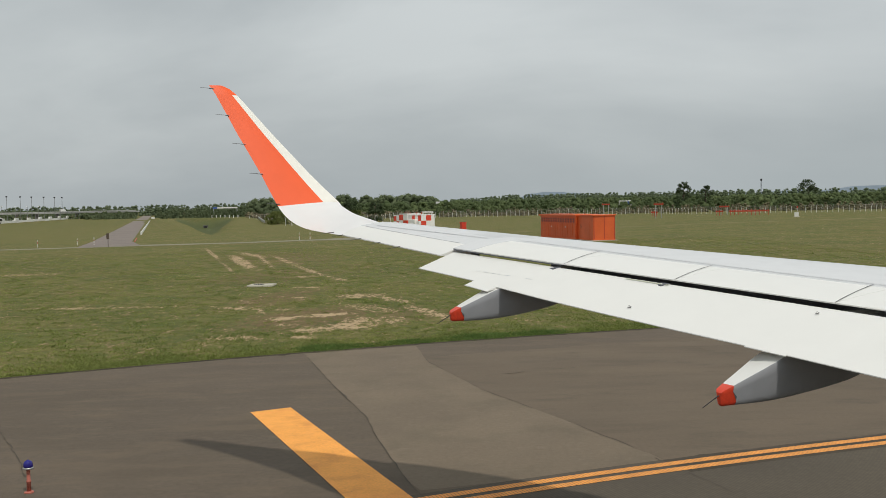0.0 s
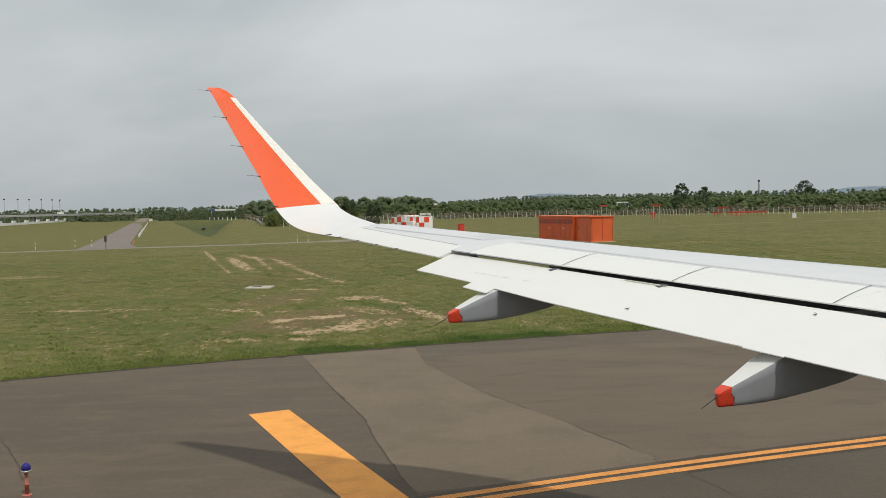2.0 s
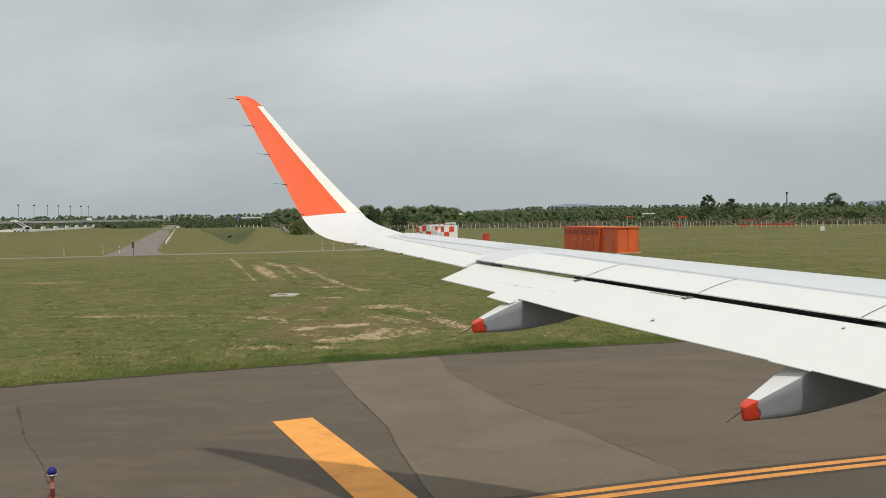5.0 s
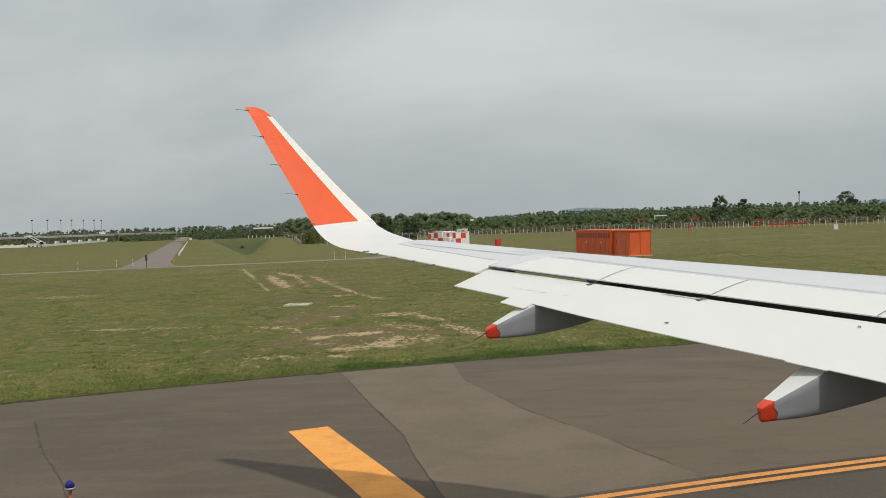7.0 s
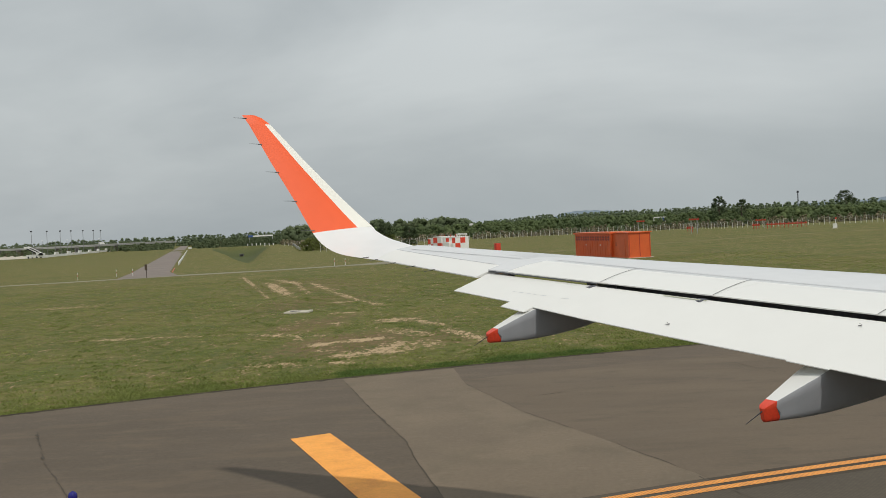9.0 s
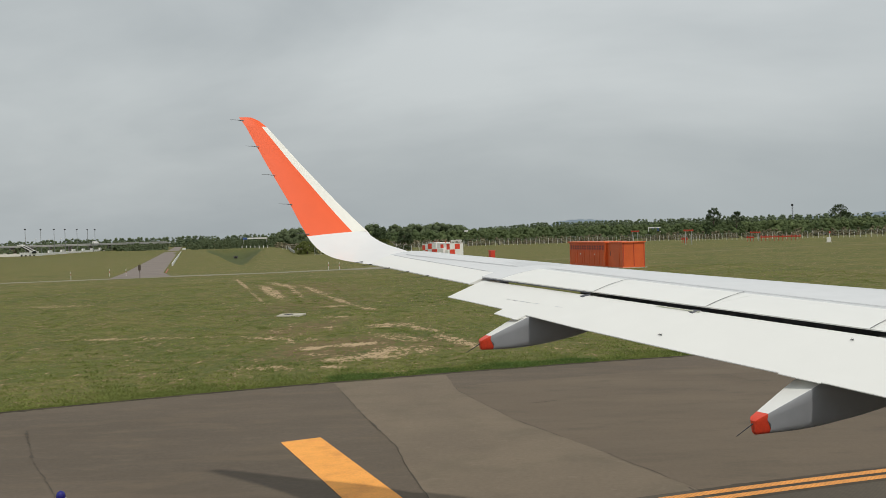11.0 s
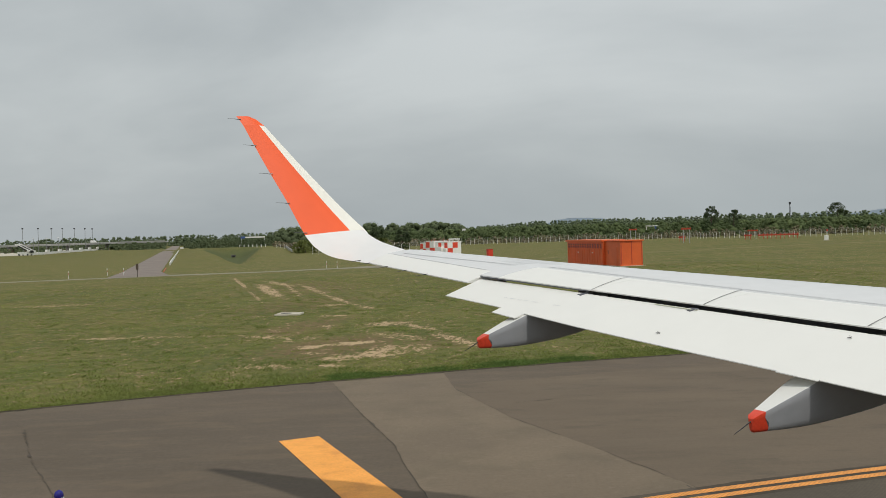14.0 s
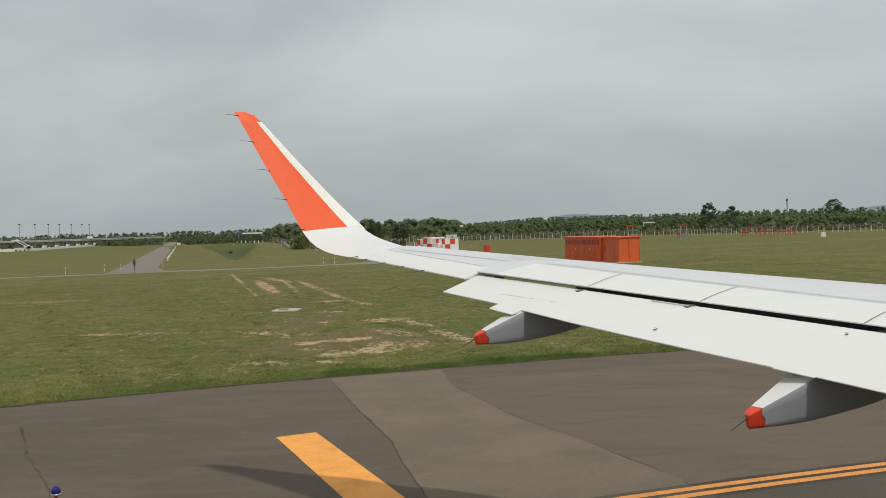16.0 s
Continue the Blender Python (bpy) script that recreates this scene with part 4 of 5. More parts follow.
def fairing(s, a_tip, z_top, z_bot, rise, bottom, fore, width):
    """A canoe-shaped flap track fairing: flat rising top, crisp upper edges, upright sides, rounded belly."""
    def ring(a):
        up = z_top + rise * (a - a_tip)
        low = sum(along(a + d, [a_tip] + [b[0] for b in bottom], [z_bot] + [b[1] for b in bottom]) for d in (-0.2, -0.1, 0.0, 0.1, 0.2)) / 5
        w = along(a, (a_tip, a_tip + 0.03, a_tip + 0.55, fore - 1.0, fore), (0.045, 0.055, width, width, 0.05))
        deep = up - low
        half = [(0.96, 1.0), (1.0, 0.96), (0.86, 0.7), (0.7, 0.4), (0.6, 0.21), (0.5, 0.09), (0.36, 0.02), (0.18, 0.0)]
        pts = [(a, s - w * y, low + deep * z) for y, z in half] + [(a, s + w * y, low + deep * z) for y, z in half[::-1]]
        under = [flap_top(min(a, flap_le(y)), y) - 0.014 - 0.03 * min(1.0, max(0.0, a - flap_te(y)) / 0.4) if a > flap_te(y) - 0.03 else 99 for _, y, _ in pts]
        return [(x, y, min(z, u)) for (x, y, z), u in zip(pts, under)]
    def slanted(a_up, a_low):
        """A ring whose upper points lie at one station and whose lower points lie at another."""
        up, low = ring(a_up), ring(a_low)
        return [up[k] if k in (0, 1, 2, 13, 14, 15) else low[k] for k in range(16)]
    seam_a = a_tip + 0.105, a_tip + 0.15
    body = [slanted(*seam_a)] + [ring(a_tip + 0.2 + (fore - a_tip - 0.2) * k / 20) for k in range(21)]
    ob = loft("flap_track_fairing", body, FAIRING_SHADE, wing, "canoe-shaped flap track fairing, shade-grey sides and lit white top")
    # white top over grey sides puts the sun's shading into the colours
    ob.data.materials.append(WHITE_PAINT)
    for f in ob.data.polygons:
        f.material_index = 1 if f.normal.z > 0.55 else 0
    nose = [(y * 0.8 + s * 0.2, z) for _, y, z in ring(a_tip + 0.02)]
    mid = sum(z for _, z in nose) / len(nose)
    first = [(a_tip, s + (y - s) * 0.7, mid + (z - mid) * 0.7) for y, z in nose]
    loft("tail_cap", [first, ring(a_tip + 0.02), ring(a_tip + 0.07), slanted(seam_a[0] - 0.001, seam_a[1] - 0.001)], RED_CAP, ob, "red-orange painted tail cap")
    rod_part("static_wick", (a_tip + 0.02, s, z_top - 0.03), (a_tip - 0.16, s + 0.02, z_top - 0.13), 0.006, METAL_DARK, ob, "thin black static wick", r1=0.003)
    return ob


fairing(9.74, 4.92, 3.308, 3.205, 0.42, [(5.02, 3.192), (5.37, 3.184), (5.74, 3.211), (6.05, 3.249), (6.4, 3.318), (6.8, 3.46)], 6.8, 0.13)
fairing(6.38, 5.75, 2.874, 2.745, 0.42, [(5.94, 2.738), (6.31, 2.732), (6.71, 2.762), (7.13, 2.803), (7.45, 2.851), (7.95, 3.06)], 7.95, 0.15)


def lettering(text, size, m, mat, name, parent=None, thin=0.0):
    cu = bpy.data.curves.new(name, "FONT")
    cu.body, cu.size, cu.align_x, cu.align_y, cu.extrude, cu.offset = text, size, "CENTER", "CENTER", 0.002, thin
    ob = bpy.data.objects.new(name, cu)
    scene.collection.objects.link(ob)
    me = bpy.data.meshes.new_from_object(ob.evaluated_get(bpy.context.evaluated_depsgraph_get()))
    bpy.data.objects.remove(ob)
    me.materials.clear()
    me.materials.append(mat)
    out = new(name, me)
    if parent is not None:
        out.parent = parent
    out.matrix_basis = m
    return out


for s, a, across, upward in ((7.981, 6.045, (0.0308, -0.0969), (0.0567, 0.0739)), (6.421, 6.95, (0.0216, -0.0765), (0.0583, 0.0536))):
    dz = lambda v: 0.364 * v[0] + 0.201 * v[1]
    m = Matrix(((across[0], upward[0], 0, a), (across[1], upward[1], 0, s), (dz(across), dz(upward), 1, flap_top(a, s) + 0.004), (0, 0, 0, 1)))
    lettering("2", 1.0, m, SEAM, "stencilled_number", wing, -0.01)


# worn stencil bars on the outer flap, too small to read
STENCIL = material("worn_grey_stencil", (0.66, 0.67, 0.68), 0.6)
for f, long in ((0.0, 0.035), (0.2, 0.055), (0.45, 0.05), (0.66, 0.03), (0.9, 0.06), (1.55, 0.035), (1.66, 0.03)):
    s0, a0 = 10.232 - 0.461 * f, 5.544 + 0.146 * f
    corners = [(a0 + 0.316 * u - 0.012 * w, s0 - u + 0.02 * w) for u, w in ((0, -1), (long, -1), (long, 1), (0, 1))]
    solid("stencil_bar", [(a, s, flap_top(a, s) + 0.004) for a, s in corners], [(0, 1, 2, 3)], STENCIL, wing)

# plain hull of the aircraft beside and behind the window
hull = []
for a, r in ((-19, 0.5), (-17, 1.0), (-13, 1.6), (-8, 1.95), (-2, 1.98), (10, 1.98), (15, 1.9), (18, 1.5), (20, 0.8), (20.8, 0.2)):
    hull.append([(a, -2.2 + r * math.cos(k * math.tau / 32), 3.9 + (1.98 - r) * 0.25 + r * 1.04 * math.sin(k * math.tau / 32)) for k in range(32)])
fuselage = loft("fuselage", hull, WHITE_PAINT)
fuselage.matrix_world = pose(0, 0, 0, 0, 0, 26.5)
tagged(fuselage, "plain white rounded airliner fuselage beside the wing", "aircraft fuselage", kind="structure")

# ---- taxiway edge lights ----
def taxi_light(m):
    top_ob = empty("taxiway_light", m, "blue domed taxiway edge light on a slim red post", "taxiway light", "taxiway edge lights")
    bm = bmesh.new()
    turned(bm, [(0.09, 0.0), (0.09, 0.02), (0.05, 0.03), (0.05, 0.035)])
    part("base_flange", bm, POST_RED, top_ob)
    bm = bmesh.new()
    turned(bm, [(0.04, 0.03), (0.04, 0.2), (0.046, 0.205), (0.046, 0.23), (0.034, 0.235), (0.034, 0.42), (0.06, 0.45)], 14)
    part("post", bm, POST_RED, top_ob, "weathered red steel post", True)
    bm = bmesh.new()
    turned(bm, [(0.06, 0.45), (0.098, 0.455), (0.098, 0.485), (0.085, 0.49)], 18)
    part("collar", bm, METAL, top_ob, "pale metal collar", True)
    bm = bmesh.new()
    turned(bm, [(0.085, 0.487), (0.09, 0.52), (0.083, 0.57), (0.062, 0.605), (0.03, 0.62), (0.012, 0.632)], 18)
    part("lens", bm, LENS, top_ob, "deep blue glass dome", True)
    return top_ob


slim = Matrix.Diagonal((0.84, 0.84, 0.85, 1))
light = taxi_light(pose(-6.76, 15.68, 0) @ slim)
copy_thing(light, pose(10.22, 21.75, 0, 0, 0, 40) @ slim)

# ---- ground slabs ----
def slab(x, y, w, d, turn, label, hole=False):
    ob = empty("manhole_slab", pose(x, y, -0.13, 0, 0, turn), label, "concrete slab")
    box_part("rim", -w / 2, w / 2, -d / 2, d / 2, 0, 0.16, CONCRETE, ob, bevel=0.02)
    # with hole set, a near-black plate stands in for the hole's shade
    box_part("cover", -w * 0.3, w * 0.1, -d * 0.2, d * 0.06, 0.14, 0.172, DARK if hole else CONCRETE, ob, "small inset plate", 0.01)
    return ob


slab(-10.72, 57.6, 1.45, 1.35, -4, "pale concrete manhole slab set in the grass", True)
slab(14.0, 42.4, 1.9, 1.9, 10, "low brownish concrete manhole slab in the grass")


# ---- equipment buildings ----
def orange_hut():
    """Steel equipment hut of two joined modules, on a slab; long side faces the taxiway."""
    near, far = Vector((17.1, 112.6)), Vector((12.5, 129.0))
    axis = (far - near).normalized()
    turn = math.degrees(math.atan2(axis.y, axis.x))
    ob = empty("equipment_hut", pose(near.x, near.y, 0, 0, 0, turn), "orange steel equipment hut with louvred side on a slab", "hut")
    box_part("slab", -0.2, 16.6, -3.0, 0.25, -0.2, 0.0, CONCRETE, ob, "concrete base slab", 0.02)
    box_part("front_module", 0.0, 3.4, -2.75, 0.0, -0.05, 2.8, BOX_ORANGE, ob, bevel=0.03)
    box_part("roof", -0.12, 3.52, -2.87, 0.12, 2.8, 2.93, BOX_ORANGE, ob, bevel=0.02)
    box_part("roof", 3.45, 4.95, -2.7, -0.2, 2.75, 2.85, BOX_ORANGE, ob, bevel=0.02)
    box_part("link_module", 3.4, 5.0, -2.6, -0.3, -0.05, 2.75, BOX_ORANGE, ob, bevel=0.03)
    box_part("rear_module", 5.0, 16.4, -2.75, 0.0, -0.05, 2.75, BOX_ORANGE, ob, bevel=0.03)
    box_part("roof", 4.9, 16.6, -2.9, 0.18, 2.75, 2.96, BOX_ORANGE, ob, bevel=0.02)
    for k in range(14):
        x = 5.35 + k * 0.78
        vent = box_part("louvre", x, x + 0.5, -0.005, 0.035, 1.95, 2.55, FRAME_RED, ob, "louvred vent", 0.008)
        for z in (2.05, 2.3):
            box_part("slot", x + 0.08, x + 0.42, 0.03, 0.045, z, z + 0.14, METAL_DARK, vent)
    for k in range(15):
        x = 5.1 + k * 0.78
        box_part("rib", x, x + 0.07, -0.005, 0.05, 0.2, 1.9, BOX_ORANGE, ob)
    box_part("door", 0.9, 1.75, -0.005, 0.04, 0.2, 2.2, BOX_ORANGE, ob, bevel=0.01)
    box_part("door_vent", 3.7, 4.1, -0.3, -0.25, 1.3, 1.8, METAL_DARK, ob)
    box_part("seam_strip", -0.03, 0.005, -1.42, -1.34, 0.15, 2.78, FRAME_RED, ob)
    for y in (-2.68, -0.14):
        box_part("corner_post", -0.025, 0.005, y, y + 0.08, 0.15, 2.78, FRAME_RED, ob)
    for x in (8.0, 12.6):
        box_part("wall_lamp", x, x + 0.14, -0.002, 0.07, 1.35, 1.5, WHITE, ob, "small white wall plate", 0.01)
    return ob


orange_hut()


def chequer_face(parent, m, w, h, nx, nz, first):
    """Square panels on a wall, red and white by turns."""
    for i in range(nx):
        for j in range(nz):
            mat = CHEQUER_RED if (i + j + first) % 2 == 0 else CHEQUER_WHITE
            p = box_part("panel", i * w / nx + 0.01, (i + 1) * w / nx - 0.01, -0.03, 0.0, j * h / nz + 0.01, (j + 1) * h / nz - 0.01, mat, parent)
            p.matrix_basis = m


def chequer_hut():
    a, b = Vector((-8.2, 163.5)), Vector((-0.9, 155.0))
    turn = math.degrees(math.atan2(b.y - a.y, b.x - a.x))
    ob = empty("chequered_shelter", pose(a.x, a.y, 0, 0, 0, turn) @ Matrix.Diagonal((0.66, 0.62, 0.98, 1)), "red and white chequered radio equipment shelter on a slab", "shelter")
    box_part("slab", -0.6, 11.6, -1.6, 5.6, -0.14, 0.1, CONCRETE, ob, bevel=0.03)
    for x0, x1, y0, y1, h in ((0.0, 2.2, 0.0, 3.6, 2.8), (2.9, 6.1, -0.6, 4.2, 3.05), (6.3, 11.0, -0.2, 4.4, 2.9)):
        box_part("cabin", x0, x1, y0, y1, 0.1, h, CHEQUER_WHITE, ob, "white steel cabin", 0.04)
        box_part("roof", x0 - 0.06, x1 + 0.06, y0 - 0.06, y1 + 0.06, h, h + 0.1, CHEQUER_WHITE, ob, bevel=0.02)
        if x0 < 6:
            chequer_face(ob, pose(x0, y0, 0.15), x1 - x0, h - 0.2, 2, 3, int(x0) % 2)
        else:
            chequer_face(ob, pose(x0, y0, 0.15), x1 - x0, h - 0.2, 4, 3, 1)
            chequer_face(ob, pose(x1, y0, 0.15, 0, 0, 90), 3.4, h - 0.2, 2, 3, 1)
        ny = 2
        if x0 < 6:
            chequer_face(ob, pose(x1, y0, 0.15, 0, 0, 90), y1 - y0, h - 0.2, ny, 3, 1)
        chequer_face(ob, pose(x0, y1, 0.15, 0, 0, -90), y1 - y0, h - 0.2, ny, 3, 0)
    box_part("cooling_unit", 7.2, 9.7, -1.25, -0.24, 0.15, 2.2, CHEQUER_WHITE, ob, "white cooling unit", 0.06)
    box_part("cooling_unit", 8.0, 8.9, -1.45, -1.14, 0.75, 1.5, CHEQUER_WHITE, ob, bevel=0.05)
    box_part("cooling_unit", 9.9, 10.9, -0.75, -0.22, 1.3, 1.95, CHEQUER_WHITE, ob, bevel=0.05)
    for x in (3.4, 4.6, 5.6, 8.0, 9.8):
        rod_part("roof_light", (x, 1.0, 2.9), (x, 1.0, 3.4), 0.07, FRAME_RED, ob, "small red obstruction lamp")
    return ob


chequer_hut()


def post_cabinet(x, y):
    ob = empty("post_cabinet", pose(x, y, -0.06, 0, 0, 30), "red steel cabinet on a thin post in the grass", "cabinet")
    rod_part("post", (0, 0, 0), (0, 0, 0.7), 0.05, METAL, ob)
    box_part("case", -0.36, 0.36, -0.28, 0.28, 0.62, 2.0, SIGN_RED, ob, bevel=0.03)
    box_part("door", -0.31, 0.31, -0.3, -0.27, 0.68, 1.92, SIGN_RED, ob, bevel=0.01)
    box_part("hood", -0.4, 0.4, -0.33, 0.32, 2.0, 2.06, SIGN_RED, ob, bevel=0.01)
    return ob


post_cabinet(2.7, 135.0)


def marker_post(m):
    ob = empty("marker_post", m, "thin white and red marker post beside the service road", "marker post", "marker posts")
    for k in range(4):
        rod_part("band", (0, 0, k * 0.24), (0, 0, (k + 1) * 0.24 - 0.005), 0.035, POST_RED if k == 2 else WHITE, ob)
    rod_part("cap", (0, 0, 0.96), (0, 0, 1.02), 0.035, WHITE, ob, r1=0.02)
    return ob


mk = marker_post(pose(-20.3, 138.5, -0.06))
for x, y in ((-18.6, 137.2), (-53.2, 129.0), (-50.6, 136.0), (-48.0, 135.2), (-3.0, 127.0)):
    copy_thing(mk, pose(x, y, -0.06))
road_sign = empty("road_sign", pose(-42.8, 125.6, 0), "dark narrow road sign on a post at the junction", "sign")
rod_part("post", (0, 0, -0.05), (0, 0, 1.5), 0.04, BARK, road_sign)
box_part("plate", -0.17, 0.17, -0.1, -0.06, 0.95, 1.7, BARK, road_sign, bevel=0.02)

tagged(sheet("dirt_track", [(12, 152), (30, 166), (47.6, 178.7), (65.8, 186.6), (88, 196), (150, 222)], [(9.5, 154.2), (27.7, 168.6), (45.6, 181.7), (64, 190), (86, 199.6), (147, 227)], -0.05, DRY_TRACK), "thin dry track across the grass", "track", kind="structure")
red_kerb = empty("red_kerb", pose(-45.2, 144, 0, 0, 0, 106.3), "low red painted kerb at the road corner", "kerb")
for k in range(4):
    box_part("kerb_stone", k * 5.0, k * 5.0 + 4.96, -0.06, 0.06, -0.1, 0.03, FRAME_RED, red_kerb, bevel=0.02)
board = empty("marker_board", pose(-139.5, 474, -0.06), "small white marker board on two posts", "marker board")
box_part("plate", -0.8, 0.8, -0.05, 0.05, 0.5, 1.3, WHITE, board, bevel=0.02)
for x in (-0.6, 0.6):
    rod_part("post", (x, 0.06, 0), (x, 0.06, 0.9), 0.05, METAL, board)

# long white kerb wall beside the access road
kerb = empty("white_barrier", pose(-56.5, 184, 0), "long low white concrete barrier beside the access road", "barrier")
for k in range(20):
    d = Vector((-64.5, 223.0)) / 20
    b = box_part("barrier_block", 0, d.length * 0.985, -0.09, 0.09, -0.1, 0.5, WHITE, kerb, bevel=0.04)
    b.matrix_basis = pose(d.x * k, d.y * k, 0, 0, 0, math.degrees(math.atan2(d.y, d.x)))


# ---- perimeter fence ----
def fence(points, spacing, height, label):
    ob = empty("perimeter_fence", pose(points[0][0], points[0][1], 0), label, "fence")
    bm = bmesh.new()
    rod(bm, (0, 0, 0), (0, 0, height - 0.35), 0.05, 0.042, 6)
    rod(bm, (0, 0, height - 0.37), (0.0, -0.32, height), 0.045, 0.04, 6)
    first = part("post", bm, WHITE, ob, "white concrete post with a bent top")
    made, count = False, 0
    for (x0, y0), (x1, y1) in zip(points, points[1:]):
        length = math.hypot(x1 - x0, y1 - y0)
        turn = math.atan2(y1 - y0, x1 - x0)
        for k in range(int(length / spacing)):
            t = k * spacing / length
            q = first if not made else new("post", first.data)
            made, q.parent = True, ob
            q.matrix_basis = Matrix.Translation((x0 + (x1 - x0) * t - points[0][0], y0 + (y1 - y0) * t - points[0][1], -0.1)) @ Euler((0, 0, turn)).to_matrix().to_4x4()
            count += 1
        for z in (0.15, 0.5, 0.85, 1.2, 1.55, 1.9, 2.15):
            rod_part("wire", (x0 - points[0][0], y0 - points[0][1], z), (x1 - points[0][0], y1 - points[0][1], z), 0.012, FENCE_MESH, ob, sides=4)
    return ob


fence([(-70, 356), (-23, 344), (8, 336), (46, 334), (66, 322), (77, 300), (92, 291), (104, 283), (122, 281), (170, 286), (260, 305)], 1.5, 1.98, "long perimeter fence of white concrete posts and wire")
fence([(-40, 250), (-24, 236), (-8, 250)], 2.4, 2.2, "short pale fence beside the embankment")


# ---- approach light bars ----
def light_frame(x, y, length, turn, posts=4):
    """A low red steel light bar on legs."""
    ob = empty("light_bar", pose(x, y, -0.05, 0, 0, turn), "low red steel approach light bar on legs", "light bar", "approach light bars")
    box_part("beam", 0, length, -0.15, 0.15, 0.9, 1.25, FRAME_RED, ob, bevel=0.02)
    for k in range(posts):
        px = 0.3 + (length - 0.6) * k / (posts - 1)
        rod_part("leg", (px, 0, 0), (px, 0, 0.92), 0.07, FRAME_RED, ob)
        rod_part("lamp", (px, -0.05, 1.25), (px, -0.05, 1.5), 0.12, FRAME_RED, ob)
    return ob


def big_frame():
    a, b = Vector((92, 184)), Vector((145, 204))
    d = b - a
    ob = empty("localizer_array", pose(a.x, a.y, -0.05, 0, 0, math.degrees(math.atan2(d.y, d.x))), "long red steel antenna array on white trestles", "antenna array")
    length = d.length
    for z, y in ((1.3, 0.0), (1.3, 1.6), (3.7, 0.0), (3.7, 1.6)):
        box_part("rail", 0, length, y - 0.09, y + 0.09, z, z + 0.2, FRAME_RED, ob)
    for k in range(34):
        x = 0.5 + (length - 1.0) * k / 33
        rod_part("upright", (x, 0.0, 1.4), (x, 0.0, 3.75), 0.1, FRAME_RED, ob, sides=6)
        rod_part("upright", (x, 1.6, 1.4), (x, 1.6, 3.75), 0.1, FRAME_RED, ob, sides=6)
    for k in range(15):
        x = 0.4 + (length - 0.8) * k / 14
        for y in (0.0, 1.6):
            rod_part("leg", (x, y, 0), (x, y, 1.32), 0.09, WHITE if k % 4 in (2, 3) else FRAME_RED, ob, sides=6)
    for k in range(0, 14, 4):
        x = 0.4 + (length - 0.8) * k / 14
        box_part("walkway", x, x + 7.0, -0.9, -0.12, 1.12, 1.3, FRAME_RED, ob)
    return ob


big_frame()


# orange bars and boxes round the fence
for az, dist, wide, tall in ((9.37, 300, 2.4, 3.3), (12.32, 250, 2.4, 3.3), (15.9, 284, 2.8, 2.1)):
    x, y = dist * math.sin(radians(az)), dist * math.cos(radians(az))
    t_bar = empty("approach_light", pose(x, y, -0.06, 0, 0, -az), "raised orange approach light bar on two posts", "approach light", "raised approach lights")
    box_part("beam", -wide / 2, wide / 2, -0.15, 0.15, tall, tall + 0.3, FRAME_RED, t_bar, bevel=0.02)
    for px in (-wide * 0.3, wide * 0.3):
        rod_part("post", (px, 0, 0), (px, 0, tall), 0.09, METAL, t_bar)
    for k in range(4):
        px = -wide * 0.4 + wide * 0.8 * k / 3
        rod_part("lamp", (px, -0.05, tall + 0.3), (px, -0.05, tall + 0.5), 0.11, FRAME_RED, t_bar)
light_frame(76.4, 263.5, 10.2, -17, 10)
light_frame(72.5, 262.5, 2.0, -30, 3)
light_frame(57.0, 270.5, 1.8, -14, 3)
light_frame(102.5, 224.0, 2.2, -10, 2)
cab = empty("field_cabinet", pose(79.5, 222, -0.06, 0, 0, -20), "small white field cabinet with a red lamp on top", "cabinet")
box_part("case", -0.45, 0.45, -0.4, 0.4, 0.1, 1.1, WHITE, cab, bevel=0.04)
box_part("plinth", -0.7, 0.7, -0.5, 0.5, 0, 0.12, CONCRETE, cab)
rod_part("lamp_post", (0.2, 0, 1.35), (0.2, 0, 2.1), 0.05, METAL, cab)
rod_part("lamp", (0.2, 0, 2.1), (0.2, 0, 2.45), 0.16, SIGN_RED, cab)

# portal beyond the fence
portal = empty("portal_frame", pose(78.5, 425, -0.06, 0, 0, -10), "white steel portal with a blue panel beyond the fence", "gate")
BLUE = material("blue_panel_paint", (0.06, 0.12, 0.35), 0.5)
for x in (-2.6, 2.4):
    rod_part("post", (x, 0, 0), (x, 0, 4.3), 0.18, WHITE, portal)
rod_part("beam", (-2.7, 0, 4.3), (2.5, 0, 4.3), 0.2, WHITE, portal)
box_part("panel", -1.0, 1.8, -0.15, 0.15, 2.9, 4.1, BLUE, portal, "blue panel", 0.03)

# small white things beyond the fence
board_far = empty("white_board", pose(*polar_xy(-0.3, 470), -0.1), "small white board on a post before the woods", "board")
box_part("plate", -0.9, 0.9, -0.06, 0.06, 5.0, 5.9, WHITE, board_far, bevel=0.02)
rod_part("post", (0, 0.1, 0), (0, 0.1, 5.2), 0.1, METAL, board_far)
tank = empty("white_container", pose(*polar_xy(-0.9, 372), -0.1, 0, 0, -12), "low white container beyond the fence", "container")
box_part("body", -2.0, 2.0, -0.8, 0.8, 1.0, 2.1, WHITE, tank, bevel=0.06)
for x in (-1.6, 1.6):
    box_part("support", x - 0.15, x + 0.15, -0.7, 0.7, 0.0, 1.0, METAL, tank, bevel=0.02)

